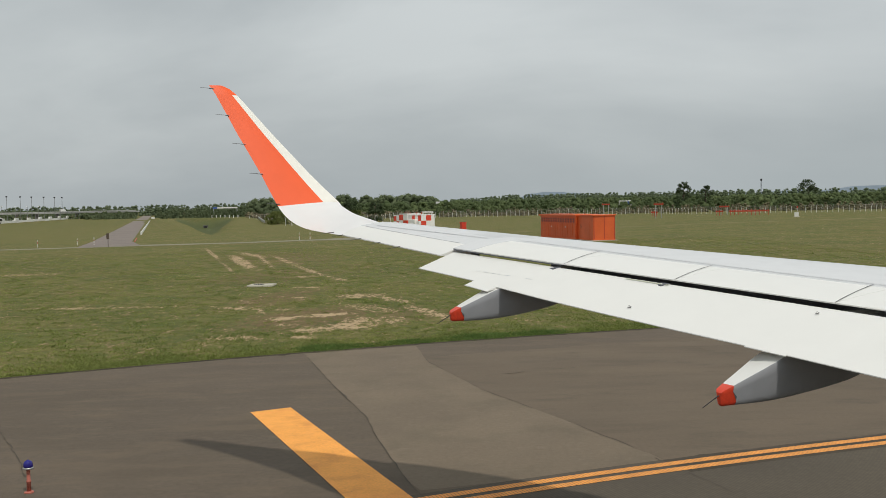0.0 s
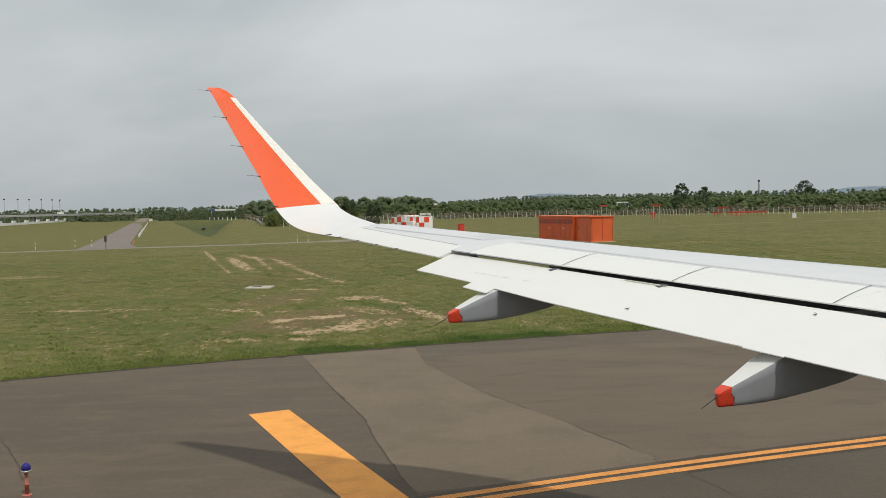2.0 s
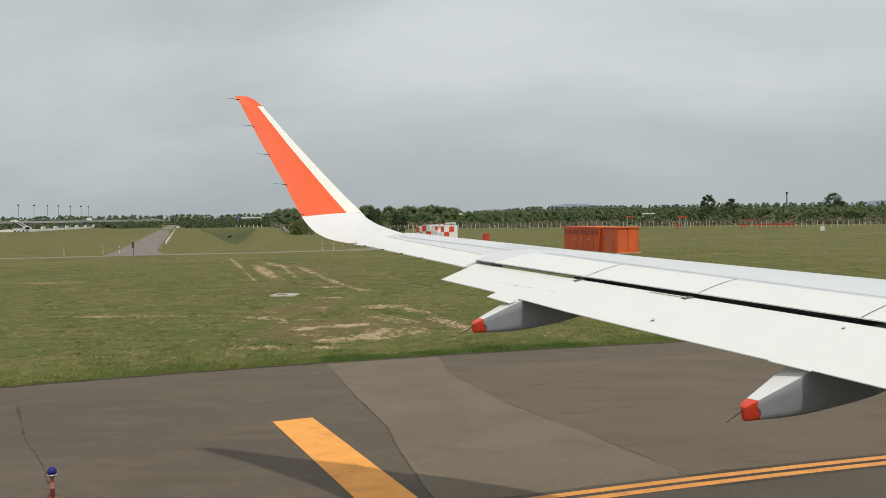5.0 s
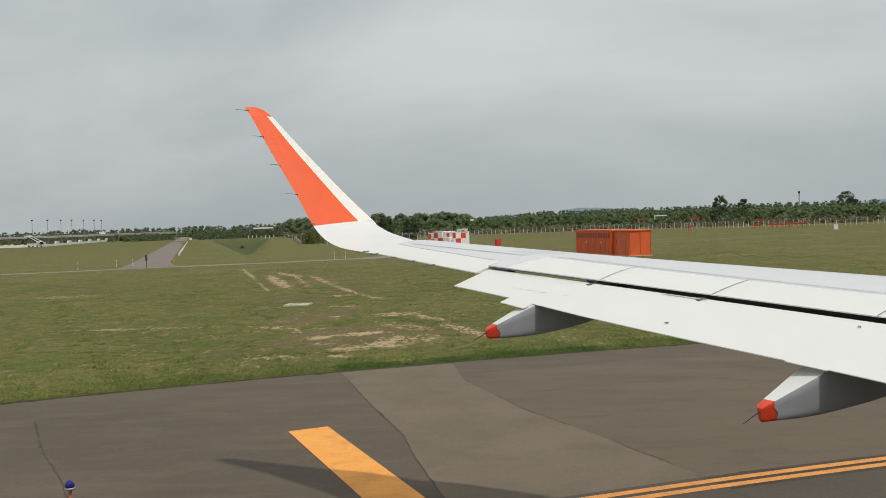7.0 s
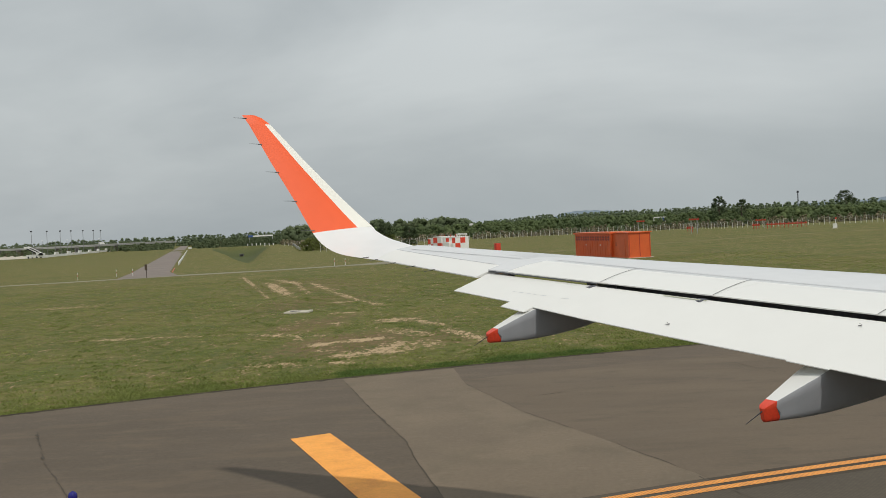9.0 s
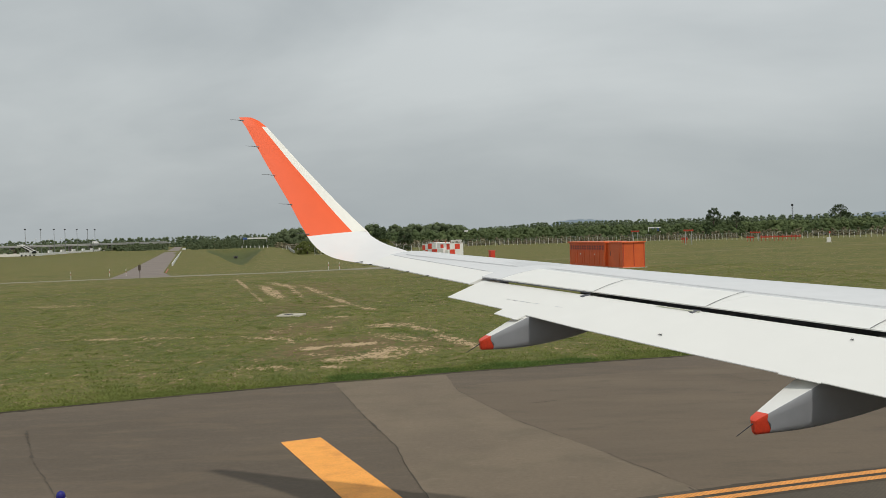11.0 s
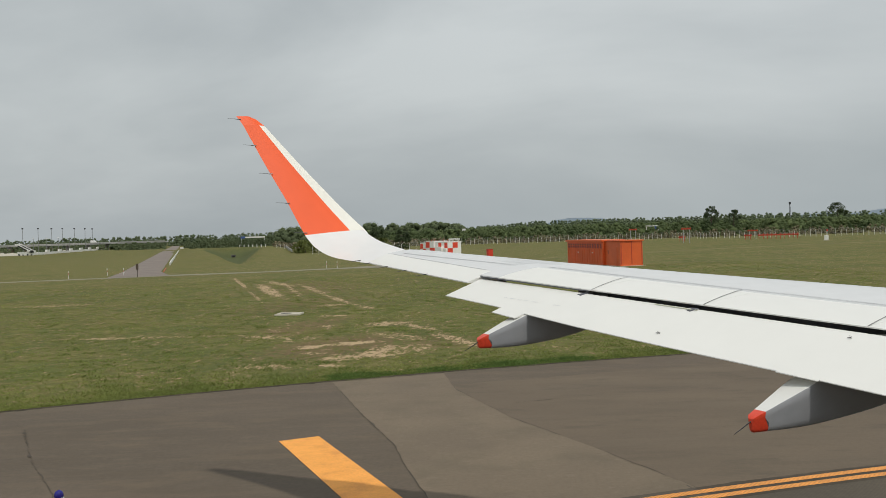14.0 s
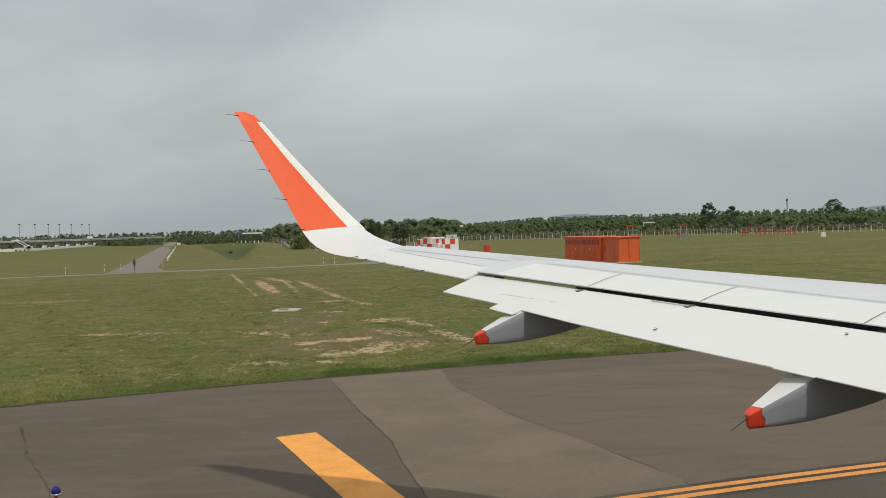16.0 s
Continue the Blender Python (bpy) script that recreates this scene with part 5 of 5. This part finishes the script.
# slender lattice mast over the woods
mast = empty("lattice_mast", pose(900 * math.sin(radians(17.88)), 900 * math.cos(radians(17.88)), -0.1), "slender dark lattice mast above the woods", "mast")
for k in range(3):
    c, s = 0.7 * math.cos(k * 2.094), 0.7 * math.sin(k * 2.094)
    rod_part("leg", (c, s, 0), (c * 0.5, s * 0.5, 20.5), 0.16, METAL_DARK, mast, r1=0.1, sides=6)
for z in range(2, 20, 2):
    rod_part("brace", (-0.6, 0, z), (0.6, 0, z + 1.6), 0.06, METAL_DARK, mast, sides=5)
bm = bmesh.new()
turned(bm, [(0.8, 19.2), (0.9, 19.4), (0.9, 20.8), (0.7, 21.0)], 10)
part("head", bm, METAL_DARK, mast)

# taxiway guidance sign
sign = empty("taxiway_sign", pose(40.4, 56.4, -0.06, 0, 0, -28), "low black and red taxiway guidance sign board", "sign")
box_part("case", 0, 4.4, -0.12, 0.12, 0.25, 1.28, CONCRETE, sign, "pale frame", 0.03)
box_part("black_face", 0.06, 1.4, -0.15, -0.115, 0.3, 1.23, BLACK, sign, "black face with pale letters")
box_part("red_face", 1.42, 3.9, -0.15, -0.115, 0.3, 1.23, SIGN_RED, sign, "red face with pale bars")
box_part("end_panel", 3.92, 4.36, -0.15, -0.115, 0.3, 1.23, BOX_ORANGE, sign)
for x in (0.5, 2.2, 3.9):
    rod_part("leg", (x, 0, 0), (x, 0, 0.27), 0.06, METAL, sign)
lettering("A1", 0.78, pose(0.74, -0.157, 0.77, 90), CREAM, "sign_lettering", sign)
for x in (1.75, 2.4, 3.1):
    box_part("lettering_bar", x, x + 0.36, -0.162, -0.15, 0.5, 1.05, CREAM, sign)

# ---- far left: apron, poles, bridge, vehicle ----
tagged(sheet("apron", [(-200, 443), (-262, 722)], [(-520, 400), (-560, 735)], -0.04, CONCRETE), "pale concrete apron far across the grass", "apron", kind="structure")
row = empty("barrier_row", pose(-198.8, 442.2, 0), "distant row of white barriers along the apron", "barrier")
for k in range(26):
    b = box_part("barrier_block", 0, 7.6, -0.4, 0.4, -0.1, 1.0 + 1.1 * ((k * 7) % 4 == 0), WHITE, row, bevel=0.05)
    b.matrix_basis = pose(-44 * k / 26, 200 * k / 26, 0, 0, 0, 102.4)
for k, az in enumerate((-24.62, -23.85, -23.18, -22.63, -22.02, -21.48, -21.1)):
    x, y = (600 + 14 * k) * math.sin(radians(az)), (600 + 14 * k) * math.cos(radians(az))
    pole = empty("apron_light_pole", pose(x, y, 0), "tall grey apron floodlight pole", "light pole", "apron floodlight poles")
    rod_part("shaft", (0, 0, -0.1), (0, 0, 14.2), 0.17, POLE_GREY, pole, r1=0.11)
    box_part("lamp_head", -0.45, 0.45, -0.3, 0.3, 13.6, 14.3, METAL_DARK, pole, bevel=0.05)
for az, tall in ((-24.1, 8.6), (-23.45, 8.2), (-22.85, 8.4), (-22.3, 8.0), (-21.2, 8.2)):
    x, y = polar_xy(az, 640)
    pole = empty("apron_light_pole", pose(x, y, 0), "shorter grey lamp pole on the apron", "light pole", "short apron lamp poles")
    rod_part("shaft", (0, 0, -0.1), (0, 0, tall), 0.15, POLE_GREY, pole, r1=0.1)
    box_part("lamp_head", -0.5, 0.5, -0.2, 0.2, tall, tall + 0.25, WHITE, pole, bevel=0.05)
bridge = empty("road_bridge", pose(-292, 640, 0), "long low concrete road bridge in front of the woods", "bridge")
box_part("deck", -40, 94, -4, 4, 3.7, 4.4, BRIDGE_PALE, bridge)
box_part("parapet", -40, 94, -4.2, -3.9, 4.4, 5.0, BRIDGE_PALE, bridge)
for k in range(-3, 7):
    box_part("pier", 2 + k * 13, 2.9 + k * 13, -2.5, 2.5, -0.3, 3.7, DARK_CONCRETE, bridge)
lorry = empty("white_lorry", pose(-246, 638.5, 4.4, 0, 0, 2) @ Matrix.Diagonal((0.55, 0.7, 0.6, 1)), "small white box lorry crossing the bridge", "lorry")
box_part("cargo_box", -3.4, 1.6, -1.2, 1.2, 0.9, 3.4, WHITE, lorry, bevel=0.06)
box_part("cab", 1.8, 3.6, -1.15, 1.15, 0.6, 2.6, WHITE, lorry, bevel=0.15)
box_part("windscreen", 3.55, 3.63, -0.95, 0.95, 1.5, 2.3, GLASS_DARK, lorry)
box_part("chassis", -3.4, 3.4, -0.9, 0.9, 0.5, 0.9, METAL_DARK, lorry)
for x in (-2.4, 2.5):
    for y in (-1.15, 0.85):
        rod_part("wheel", (x, y, 0.45), (x, y + 0.3, 0.45), 0.45, METAL_DARK, lorry, sides=14)
truck = empty("stairs_truck", pose(-198, 434, -0.04, 0, 0, -28), "white airport passenger stairs truck on the apron", "truck")
box_part("chassis", -4.2, 4.0, -1.1, 1.1, 0.5, 1.7, WHITE, truck, bevel=0.05)
box_part("cab", 2.4, 4.2, -1.1, 1.1, 0.9, 2.5, WHITE, truck, "white cab", 0.12)
box_part("windscreen", 4.15, 4.24, -0.95, 0.95, 1.6, 2.3, GLASS_DARK, truck)
stair = box_part("stair_flight", -4.8, 4.4, -1.07, 1.07, 0.15, 0.72, DARK, truck, "dark sloping stair flight", 0.05)
stair.matrix_basis = pose(0.2, 0, 2.6, 0, 20, 0)
for y in (-1.05, 1.0):
    rail = box_part("side_panel", -4.8, 4.4, y, y + 0.07, 0.7, 1.15, WHITE, truck, bevel=0.02)
    rail.matrix_basis = pose(0.2, 0, 2.6, 0, 20, 0)
box_part("canopy", -5.6, -3.2, -1.1, 1.1, 4.4, 5.3, WHITE, truck, bevel=0.1)
for x in (-2.8, 2.9):
    for y in (-1.15, 0.85):
        rod_part("wheel", (x, y, 0.45), (x, y + 0.3, 0.45), 0.45, METAL_DARK, truck, sides=14)

# curved white rail on the bank
rail_pts = [(-121, 596), (-107, 540), (-92, 478), (-81, 430), (-71, 380), (-60, 325), (-50, 276)]
bank_rail = empty("bank_guard_rail", pose(0, 0, 0), "pale curved guard rail along the grass bank", "guard rail")
for k, ((x0, y0), (x1, y1)) in enumerate(zip(rail_pts, rail_pts[1:])):
    d = Vector((x1 - x0, y1 - y0))
    b = box_part("rail_panel", 0, d.length, -0.12, 0.12, 0.3, 1.5 - 0.1 * k, METAL, bank_rail, bevel=0.03)
    b.matrix_basis = pose(x0, y0, 0, 0, 0, math.degrees(math.atan2(d.y, d.x)))
    rod_part("rail_post", (x0, y0, -0.4), (x0, y0, 0.9), 0.1, METAL, bank_rail)
gantry = empty("road_gantry", pose(600 * math.sin(radians(-12.45)), 600 * math.cos(radians(-12.45)), 0, 0, 0, 12), "long white road gantry with a blue panel before the trees", "gantry")
box_part("beam", -7.2, 7.2, -0.3, 0.3, 4.7, 5.5, WHITE, gantry, bevel=0.04)
box_part("panel", -7.2, -4.6, -0.45, -0.31, 4.5, 5.7, BLUE, gantry, "blue panel", 0.03)
for x in (-6.8, 6.8):
    rod_part("post", (x, 0, 0), (x, 0, 4.8), 0.2, METAL, gantry)
for k in range(7):
    az, d = radians(-13.2 + 0.24 * k), 452 - 6 * k
    post = empty("delineator_post", pose(d * math.sin(az), d * math.cos(az), 0.0), "short white delineator post on the embankment", "marker post", "white posts on the embankment")
    rod_part("shaft", (0, 0, -0.1), (0, 0, 1.7), 0.16, WHITE, post)
    rod_part("cap", (0, 0, 1.7), (0, 0, 1.8), 0.16, WHITE, post, r1=0.06)
culvert = empty("culvert_headwall", pose(-97.0, 402, -3.1, 0, 0, 14) @ Matrix.Diagonal((0.62, 1, 0.7, 1)), "dark box culvert mouth in a concrete headwall", "culvert")
box_part("headwall", -1.5, 1.5, -0.3, 0.3, -0.6, 1.5, CONCRETE_DULL, culvert, bevel=0.05)
# no real opening: a near-black plate puts the mouth's shade on the wall
box_part("mouth", -0.9, 0.9, -0.36, -0.28, 0.0, 1.1, DARK, culvert, "dark opening")


# ---- plants ----
def fast_mesh(name, verts, size, mat):
    """A mesh of separate polygons of equally many corners, from an array of corners."""
    n = len(verts)
    me = bpy.data.meshes.new(name)
    me.vertices.add(n)
    me.vertices.foreach_set("co", np.asarray(verts, np.float32).ravel())
    me.loops.add(n)
    me.loops.foreach_set("vertex_index", np.arange(n, dtype=np.int32))
    me.polygons.add(n // size)
    me.polygons.foreach_set("loop_start", np.arange(0, n, size, dtype=np.int32))
    me.update(calc_edges=True)
    me.materials.append(mat)
    return me


def leaf_quads(rng, centres, radius, count, size, loose=0.55):
    """Small random leaf quads round clump centres (m, 3), count for each."""
    m = len(centres)
    d = rng.normal(size=(m * count, 3))
    d /= np.linalg.norm(d, axis=1)[:, None]
    r = radius.repeat(count)[:, None] * rng.uniform(0.35, 1.0, (m * count, 1)) ** 0.6
    p = centres.repeat(count, 0) + d * r * np.array([1, 1, 0.8])
    n = d + rng.normal(size=d.shape) * loose + np.array([0, 0, 0.35])
    n /= np.linalg.norm(n, axis=1)[:, None]
    u = np.cross(n, rng.normal(size=d.shape))
    u /= np.linalg.norm(u, axis=1)[:, None]
    v = np.cross(n, u)
    s = (size * rng.uniform(0.55, 1.25, (m * count, 1)))
    a, b = u * s, v * s * 0.62
    return np.stack([p - a * 0.5, p + b * 0.5, p + a * 0.5, p - b * 0.5], 1).reshape(-1, 3)


def crown_clumps(rng, height, width, base, clumps, pointed):
    """Clump centres and radii of a crown with an uneven outline."""
    f = rng.uniform(0, 1, clumps)
    z = base + (height - base) * f
    env = (1 - f) ** 0.8 + 0.12 if pointed else np.sqrt(np.clip(1 - (1.7 * f - 0.75) ** 2, 0.06, 1))
    ang, rad = rng.uniform(0, math.tau, clumps), np.sqrt(rng.uniform(0.15, 1, clumps)) * env * width
    c = np.stack([np.cos(ang) * rad, np.sin(ang) * rad, z], 1)
    return c, rng.uniform(0.16, 0.32, clumps) * width * (0.6 + env * 0.6)


def tree(x, y, height, width, mat, seed, label, pointed=False, base=0.25, clumps=46, per=70, leaf=0.42, category="tree"):
    rng = np.random.default_rng(seed)
    ob = empty(category, pose(x, y, -0.1), label, category)
    bm = bmesh.new()
    top_z = height * 0.8
    rod(bm, (0, 0, -0.2), (0.1, 0.05, top_z * 0.5), 0.03 * height, 0.02 * height, 8)
    rod(bm, (0.1, 0.05, top_z * 0.5), (0.0, 0.0, top_z), 0.02 * height, 0.006 * height, 8)
    for k in range(7):
        a, z = rng.uniform(0, math.tau), top_z * rng.uniform(0.3, 0.85)
        rod(bm, (0.05, 0.03, z), (math.cos(a) * width * 0.6, math.sin(a) * width * 0.6, z + height * 0.12), 0.009 * height, 0.003 * height, 6)
    part("trunk", bm, BARK, ob)
    c, r = crown_clumps(rng, height * 0.95, width, height * base, clumps, pointed)
    crown = new("crown", fast_mesh("crown", leaf_quads(rng, c, r, per, leaf), 4, mat))
    crown.parent = ob
    return ob


tree(*polar_xy(13.69, 425), 12.2, 3.4, LEAF_DARK, 11, "tall dark narrow tree before the woods", False, 0.05, 90)
tree(*polar_xy(14.9, 428), 10.6, 3.4, LEAF_DARK, 12, "dark bushy tree before the woods", False, 0.15)
tree(*polar_xy(20.3, 600), 14.6, 5.2, LEAF_DARK, 13, "broad dark tree rising over the woods", False, 0.3, leaf=0.6)
tree(-26.0, 276, 6.6, 3.0, LEAF_DARK, 14, "dark leafy tree at the top of the bank", False, 0.05)
tree(-19.5, 285, 6.0, 2.6, LEAF_DARK, 19, "dark leafy tree at the top of the bank", False, 0.05)
for k, (x, y, h, w) in enumerate(((-45, 268, 3.6, 2.8), (-41.5, 272, 4.2, 3.0), (-38, 270, 3.8, 2.8), (-30, 271, 4.0, 2.6), (-24, 276, 3.4, 2.6), (-48, 281, 3.4, 3.0))):
    tree(x, y, h, w, LEAF_LIGHT, 30 + k, "pale green rounded shrub at the top of the bank", False, 0.0, 30, 60, 0.4, "shrub")


def lump_verts():
    """A unit ball of 20 triangles, as arrays of corners and faces."""
    bm = bmesh.new()
    bmesh.ops.create_icosphere(bm, subdivisions=1, radius=1.0)
    verts = np.array([v.co for v in bm.verts])
    faces = np.array([[v.index for v in f.verts] for f in bm.faces])
    bm.free()
    return verts, faces


def woods(name, sectors, seed, mat, label, leaf, per=50, clumps=4, rise=0.0, slim=1.0, level=0.78):
    """A far wood in one mesh, each crown of uneven leafy masses with loose leaves round them: sectors of
    (azimuth from, to, nearest, farthest, trees, height). The access road runs clear of it."""
    rng = np.random.default_rng(seed)
    ball, tri = lump_verts()
    masses, leaves = [], []
    for a0, a1, d0, d1, count, height in sectors:
        for k in range(count):
            az = rng.uniform(a0, a1)
            d = d0 + (d1 - d0) * rng.uniform(0, 1) ** 1.3
            h = height * rng.uniform(level, 1.03) * (1 + 0.04 * math.sin(az * 1.9) + 0.03 * math.sin(az * 5.3)) * (1 + rise * max(0.0, az - 4))
            wide = h * rng.uniform(0.3, 0.46) * slim
            up = np.linspace(0.1, 0.8, clumps) * h
            off = rng.normal(size=(clumps, 2)) * wide * 0.32
            c = np.stack([off[:, 0], off[:, 1], up], 1)
            r = wide * np.linspace(1.2, 0.58, clumps) * rng.uniform(0.85, 1.15, clumps)
            if -17.3 < az < -16.2 and d < 830:
                continue
            x, y = polar_xy(az, d)
            c += np.array([x, y, ground_height(x, y)])
            masses.append(c[:, None, :] + ball[None] * (0.85 * r[:, None] * rng.uniform(0.65, 1.25, (len(r), len(ball))))[:, :, None] * np.array([1, 1, 0.85]))
            leaves.append(leaf_quads(rng, c, r * 1.15, per, leaf, 0.7))
    balls = np.concatenate(masses)
    quads = np.concatenate(leaves)
    n, b = len(balls), len(ball)
    corners = np.concatenate([balls.reshape(-1, 3), quads])
    faces = (tri[None] + (np.arange(n) * b)[:, None, None]).reshape(-1)
    loops = np.concatenate([faces, n * b + np.arange(len(quads))])
    starts = np.concatenate([np.arange(0, len(faces), 3), len(faces) + np.arange(0, len(quads), 4)])
    me = bpy.data.meshes.new(name)
    me.vertices.add(len(corners))
    me.vertices.foreach_set("co", corners.astype(np.float32).ravel())
    me.loops.add(len(loops))
    me.loops.foreach_set("vertex_index", loops.astype(np.int32))
    me.polygons.add(len(starts))
    me.polygons.foreach_set("loop_start", starts.astype(np.int32))
    me.update(calc_edges=True)
    me.polygons.foreach_set("use_smooth", np.ones(len(starts), bool))
    me.materials.append(mat)
    return tagged(new(name, me), label, "woods", kind="stuff")


woods("woods", [(-6, 42, 395, 440, 190, 4.6), (-6, 42, 440, 520, 560, 6.6), (-1, 42, 520, 640, 420, 7.0)], 5, LEAF, "dense green mixed woods along the airfield edge", 0.46, 58, 5, 0.0, 0.92)
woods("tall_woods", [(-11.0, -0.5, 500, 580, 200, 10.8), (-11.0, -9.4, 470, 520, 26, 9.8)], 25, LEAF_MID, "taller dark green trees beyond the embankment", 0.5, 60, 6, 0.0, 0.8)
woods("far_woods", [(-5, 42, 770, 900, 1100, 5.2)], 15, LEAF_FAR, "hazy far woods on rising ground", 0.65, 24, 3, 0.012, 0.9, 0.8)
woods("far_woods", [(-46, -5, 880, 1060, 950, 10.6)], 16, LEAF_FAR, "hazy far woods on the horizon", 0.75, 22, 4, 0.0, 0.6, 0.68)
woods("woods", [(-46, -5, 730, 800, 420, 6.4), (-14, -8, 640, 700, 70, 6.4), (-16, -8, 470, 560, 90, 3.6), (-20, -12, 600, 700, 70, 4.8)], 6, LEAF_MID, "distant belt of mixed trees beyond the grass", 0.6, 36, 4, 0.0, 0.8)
woods("brush", [(-4, 42, 346, 372, 600, 1.7), (-4, 42, 372, 430, 300, 2.7), (-10, -3, 350, 420, 140, 2.4), (-11.3, -9.8, 400, 450, 60, 2.4)], 7, HEDGE, "brown and green brush beyond the fence", 0.4, 14, 3)
woods("thicket", [(-19.6, -15, 590, 628, 80, 3.0), (-46, -24.5, 650, 680, 60, 3.0), (-24.5, -19.6, 655, 690, 30, 3.4)], 9, LEAF_MID, "low green thicket before the bridge", 0.6, 20, 3)
woods("brush", [(-46, -8, 690, 725, 200, 2.6)], 8, HEDGE, "brown and green brush before the far trees", 0.6, 16, 3)

# hazy hills on the horizon
def hills(name, a0, a1, d, rise, seed):
    k = 60
    rows = [[], [], []]
    for i in range(k):
        az = a0 + (a1 - a0) * i / (k - 1)
        f = math.sin(math.pi * i / (k - 1)) ** 0.7
        h = f * rise * (0.75 + 0.3 * noise.noise((az * 0.45, seed, 0)) + 0.12 * noise.noise((az * 1.7, seed, 3)))
        for row, dd, hh in ((rows[0], d - 260, -2), (rows[1], d, h), (rows[2], d + 300, -2)):
            x, y = polar_xy(az, dd)
            row.append((x, y, hh))
    verts = rows[0] + rows[1] + rows[2]
    faces = [(r * k + i, r * k + i + 1, (r + 1) * k + i + 1, (r + 1) * k + i) for r in (0, 1) for i in range(k - 1)]
    return tagged(solid(name, verts, faces, HILL, smooth=True), "hazy blue-grey hills on the horizon", "hills", kind="structure")


hills("backdrop_hills", 13, 50, 4200, 66, 1.0)
hills("backdrop_hills", 3.5, 9.5, 4300, 62, 4.0)


# grass tufts: tall at the pavement edge, thinning into the field
def tufts(name, seed, count, r0, r1, bias, a0, a1, h0, h1, label, wide=0.012, mat=BLADES, per=3, spread=0.03):
    rng = np.random.default_rng(seed)
    r = r0 + (r1 - r0) * rng.uniform(0, 1, count) ** bias
    a = np.radians(rng.uniform(a0, a1, count))
    clump = rng.normal(size=(count, 2)) * 0.05
    x, y = CX + r * np.cos(a) + clump[:, 0], CY + r * np.sin(a) + clump[:, 1]
    keep = np.ones(count, bool)
    for px, py, lx, ly, turn, weight in TRACKS + EARTH + THIN[:3] + WORN[:2] + WORN[3:4]:
        c, s = math.cos(radians(turn)), math.sin(radians(turn))
        u, v = ((x - px) * c + (y - py) * s) / lx, ((y - py) * c - (x - px) * s) / ly
        keep &= (u * u + v * v > 1.0) | (rng.uniform(0, 1, count) > 0.72)
    x, y, a, count = x[keep], y[keep], a[keep], int(keep.sum())
    base = np.stack([x, y, np.full(count, -0.1)], 1)
    base = base.repeat(per, 0) + np.concatenate([rng.normal(size=(count * per, 2)) * spread, np.zeros((count * per, 1))], 1)
    ang = rng.uniform(0, math.tau, count * per)
    side = np.stack([np.cos(ang), np.sin(ang), np.zeros_like(ang)], 1) * (wide * rng.uniform(0.7, 1.4, (count * per, 1)))
    patchy = 1.0 if h1 < 0.12 else 0.65 + 0.35 * np.sin(np.degrees(a) * 1.3 + 1.0) * np.sin(np.degrees(a) * 3.1)
    h = ((rng.uniform(h0, h1, count) * patchy).repeat(per) * rng.uniform(0.7, 1.2, count * per))[:, None]
    lean = np.concatenate([rng.normal(size=(count * per, 2)) * 1.1, np.ones((count * per, 1))], 1) * h
    tri = np.stack([base - side, base + side, base + lean], 1).reshape(-1, 3)
    ob = new(name, fast_mesh(name, tri, 3, mat))
    return tagged(ob, label, "grass", kind="stuff")


tufts("grass_verge", 1, 60000, R_EDGE - 0.05, R_EDGE + 3.0, 1.6, 92, 126, 0.04, 0.14, "fringe of longer green grass along the asphalt", 0.012)
tufts("field_grass", 2, 44000, R_EDGE + 0.5, R_EDGE + 80, 1.6, 90, 130, 0.05, 0.1, "short uneven field grass", 0.03, FIELD_BLADES, 9, 0.11)
tufts("dry_field_grass", 3, 9000, R_EDGE + 0.5, R_EDGE + 60, 1.7, 90, 130, 0.03, 0.06, "dry straw-coloured grass among the green", 0.026, STRAW, 9, 0.13)
tufts("weed_clumps", 5, 5200, R_EDGE + 0.4, R_EDGE + 48, 1.5, 92, 128, 0.07, 0.15, "leafy weed clumps scattered in the short grass", 0.03, BLADES, 22, 0.15)
tufts("lush_verge", 4, 9000, R_EDGE + 0.0, R_EDGE + 1.6, 1.0, 106.5, 112.5, 0.06, 0.2, "lusher dark green grass beside the bare earth", 0.014, LUSH_BLADES)
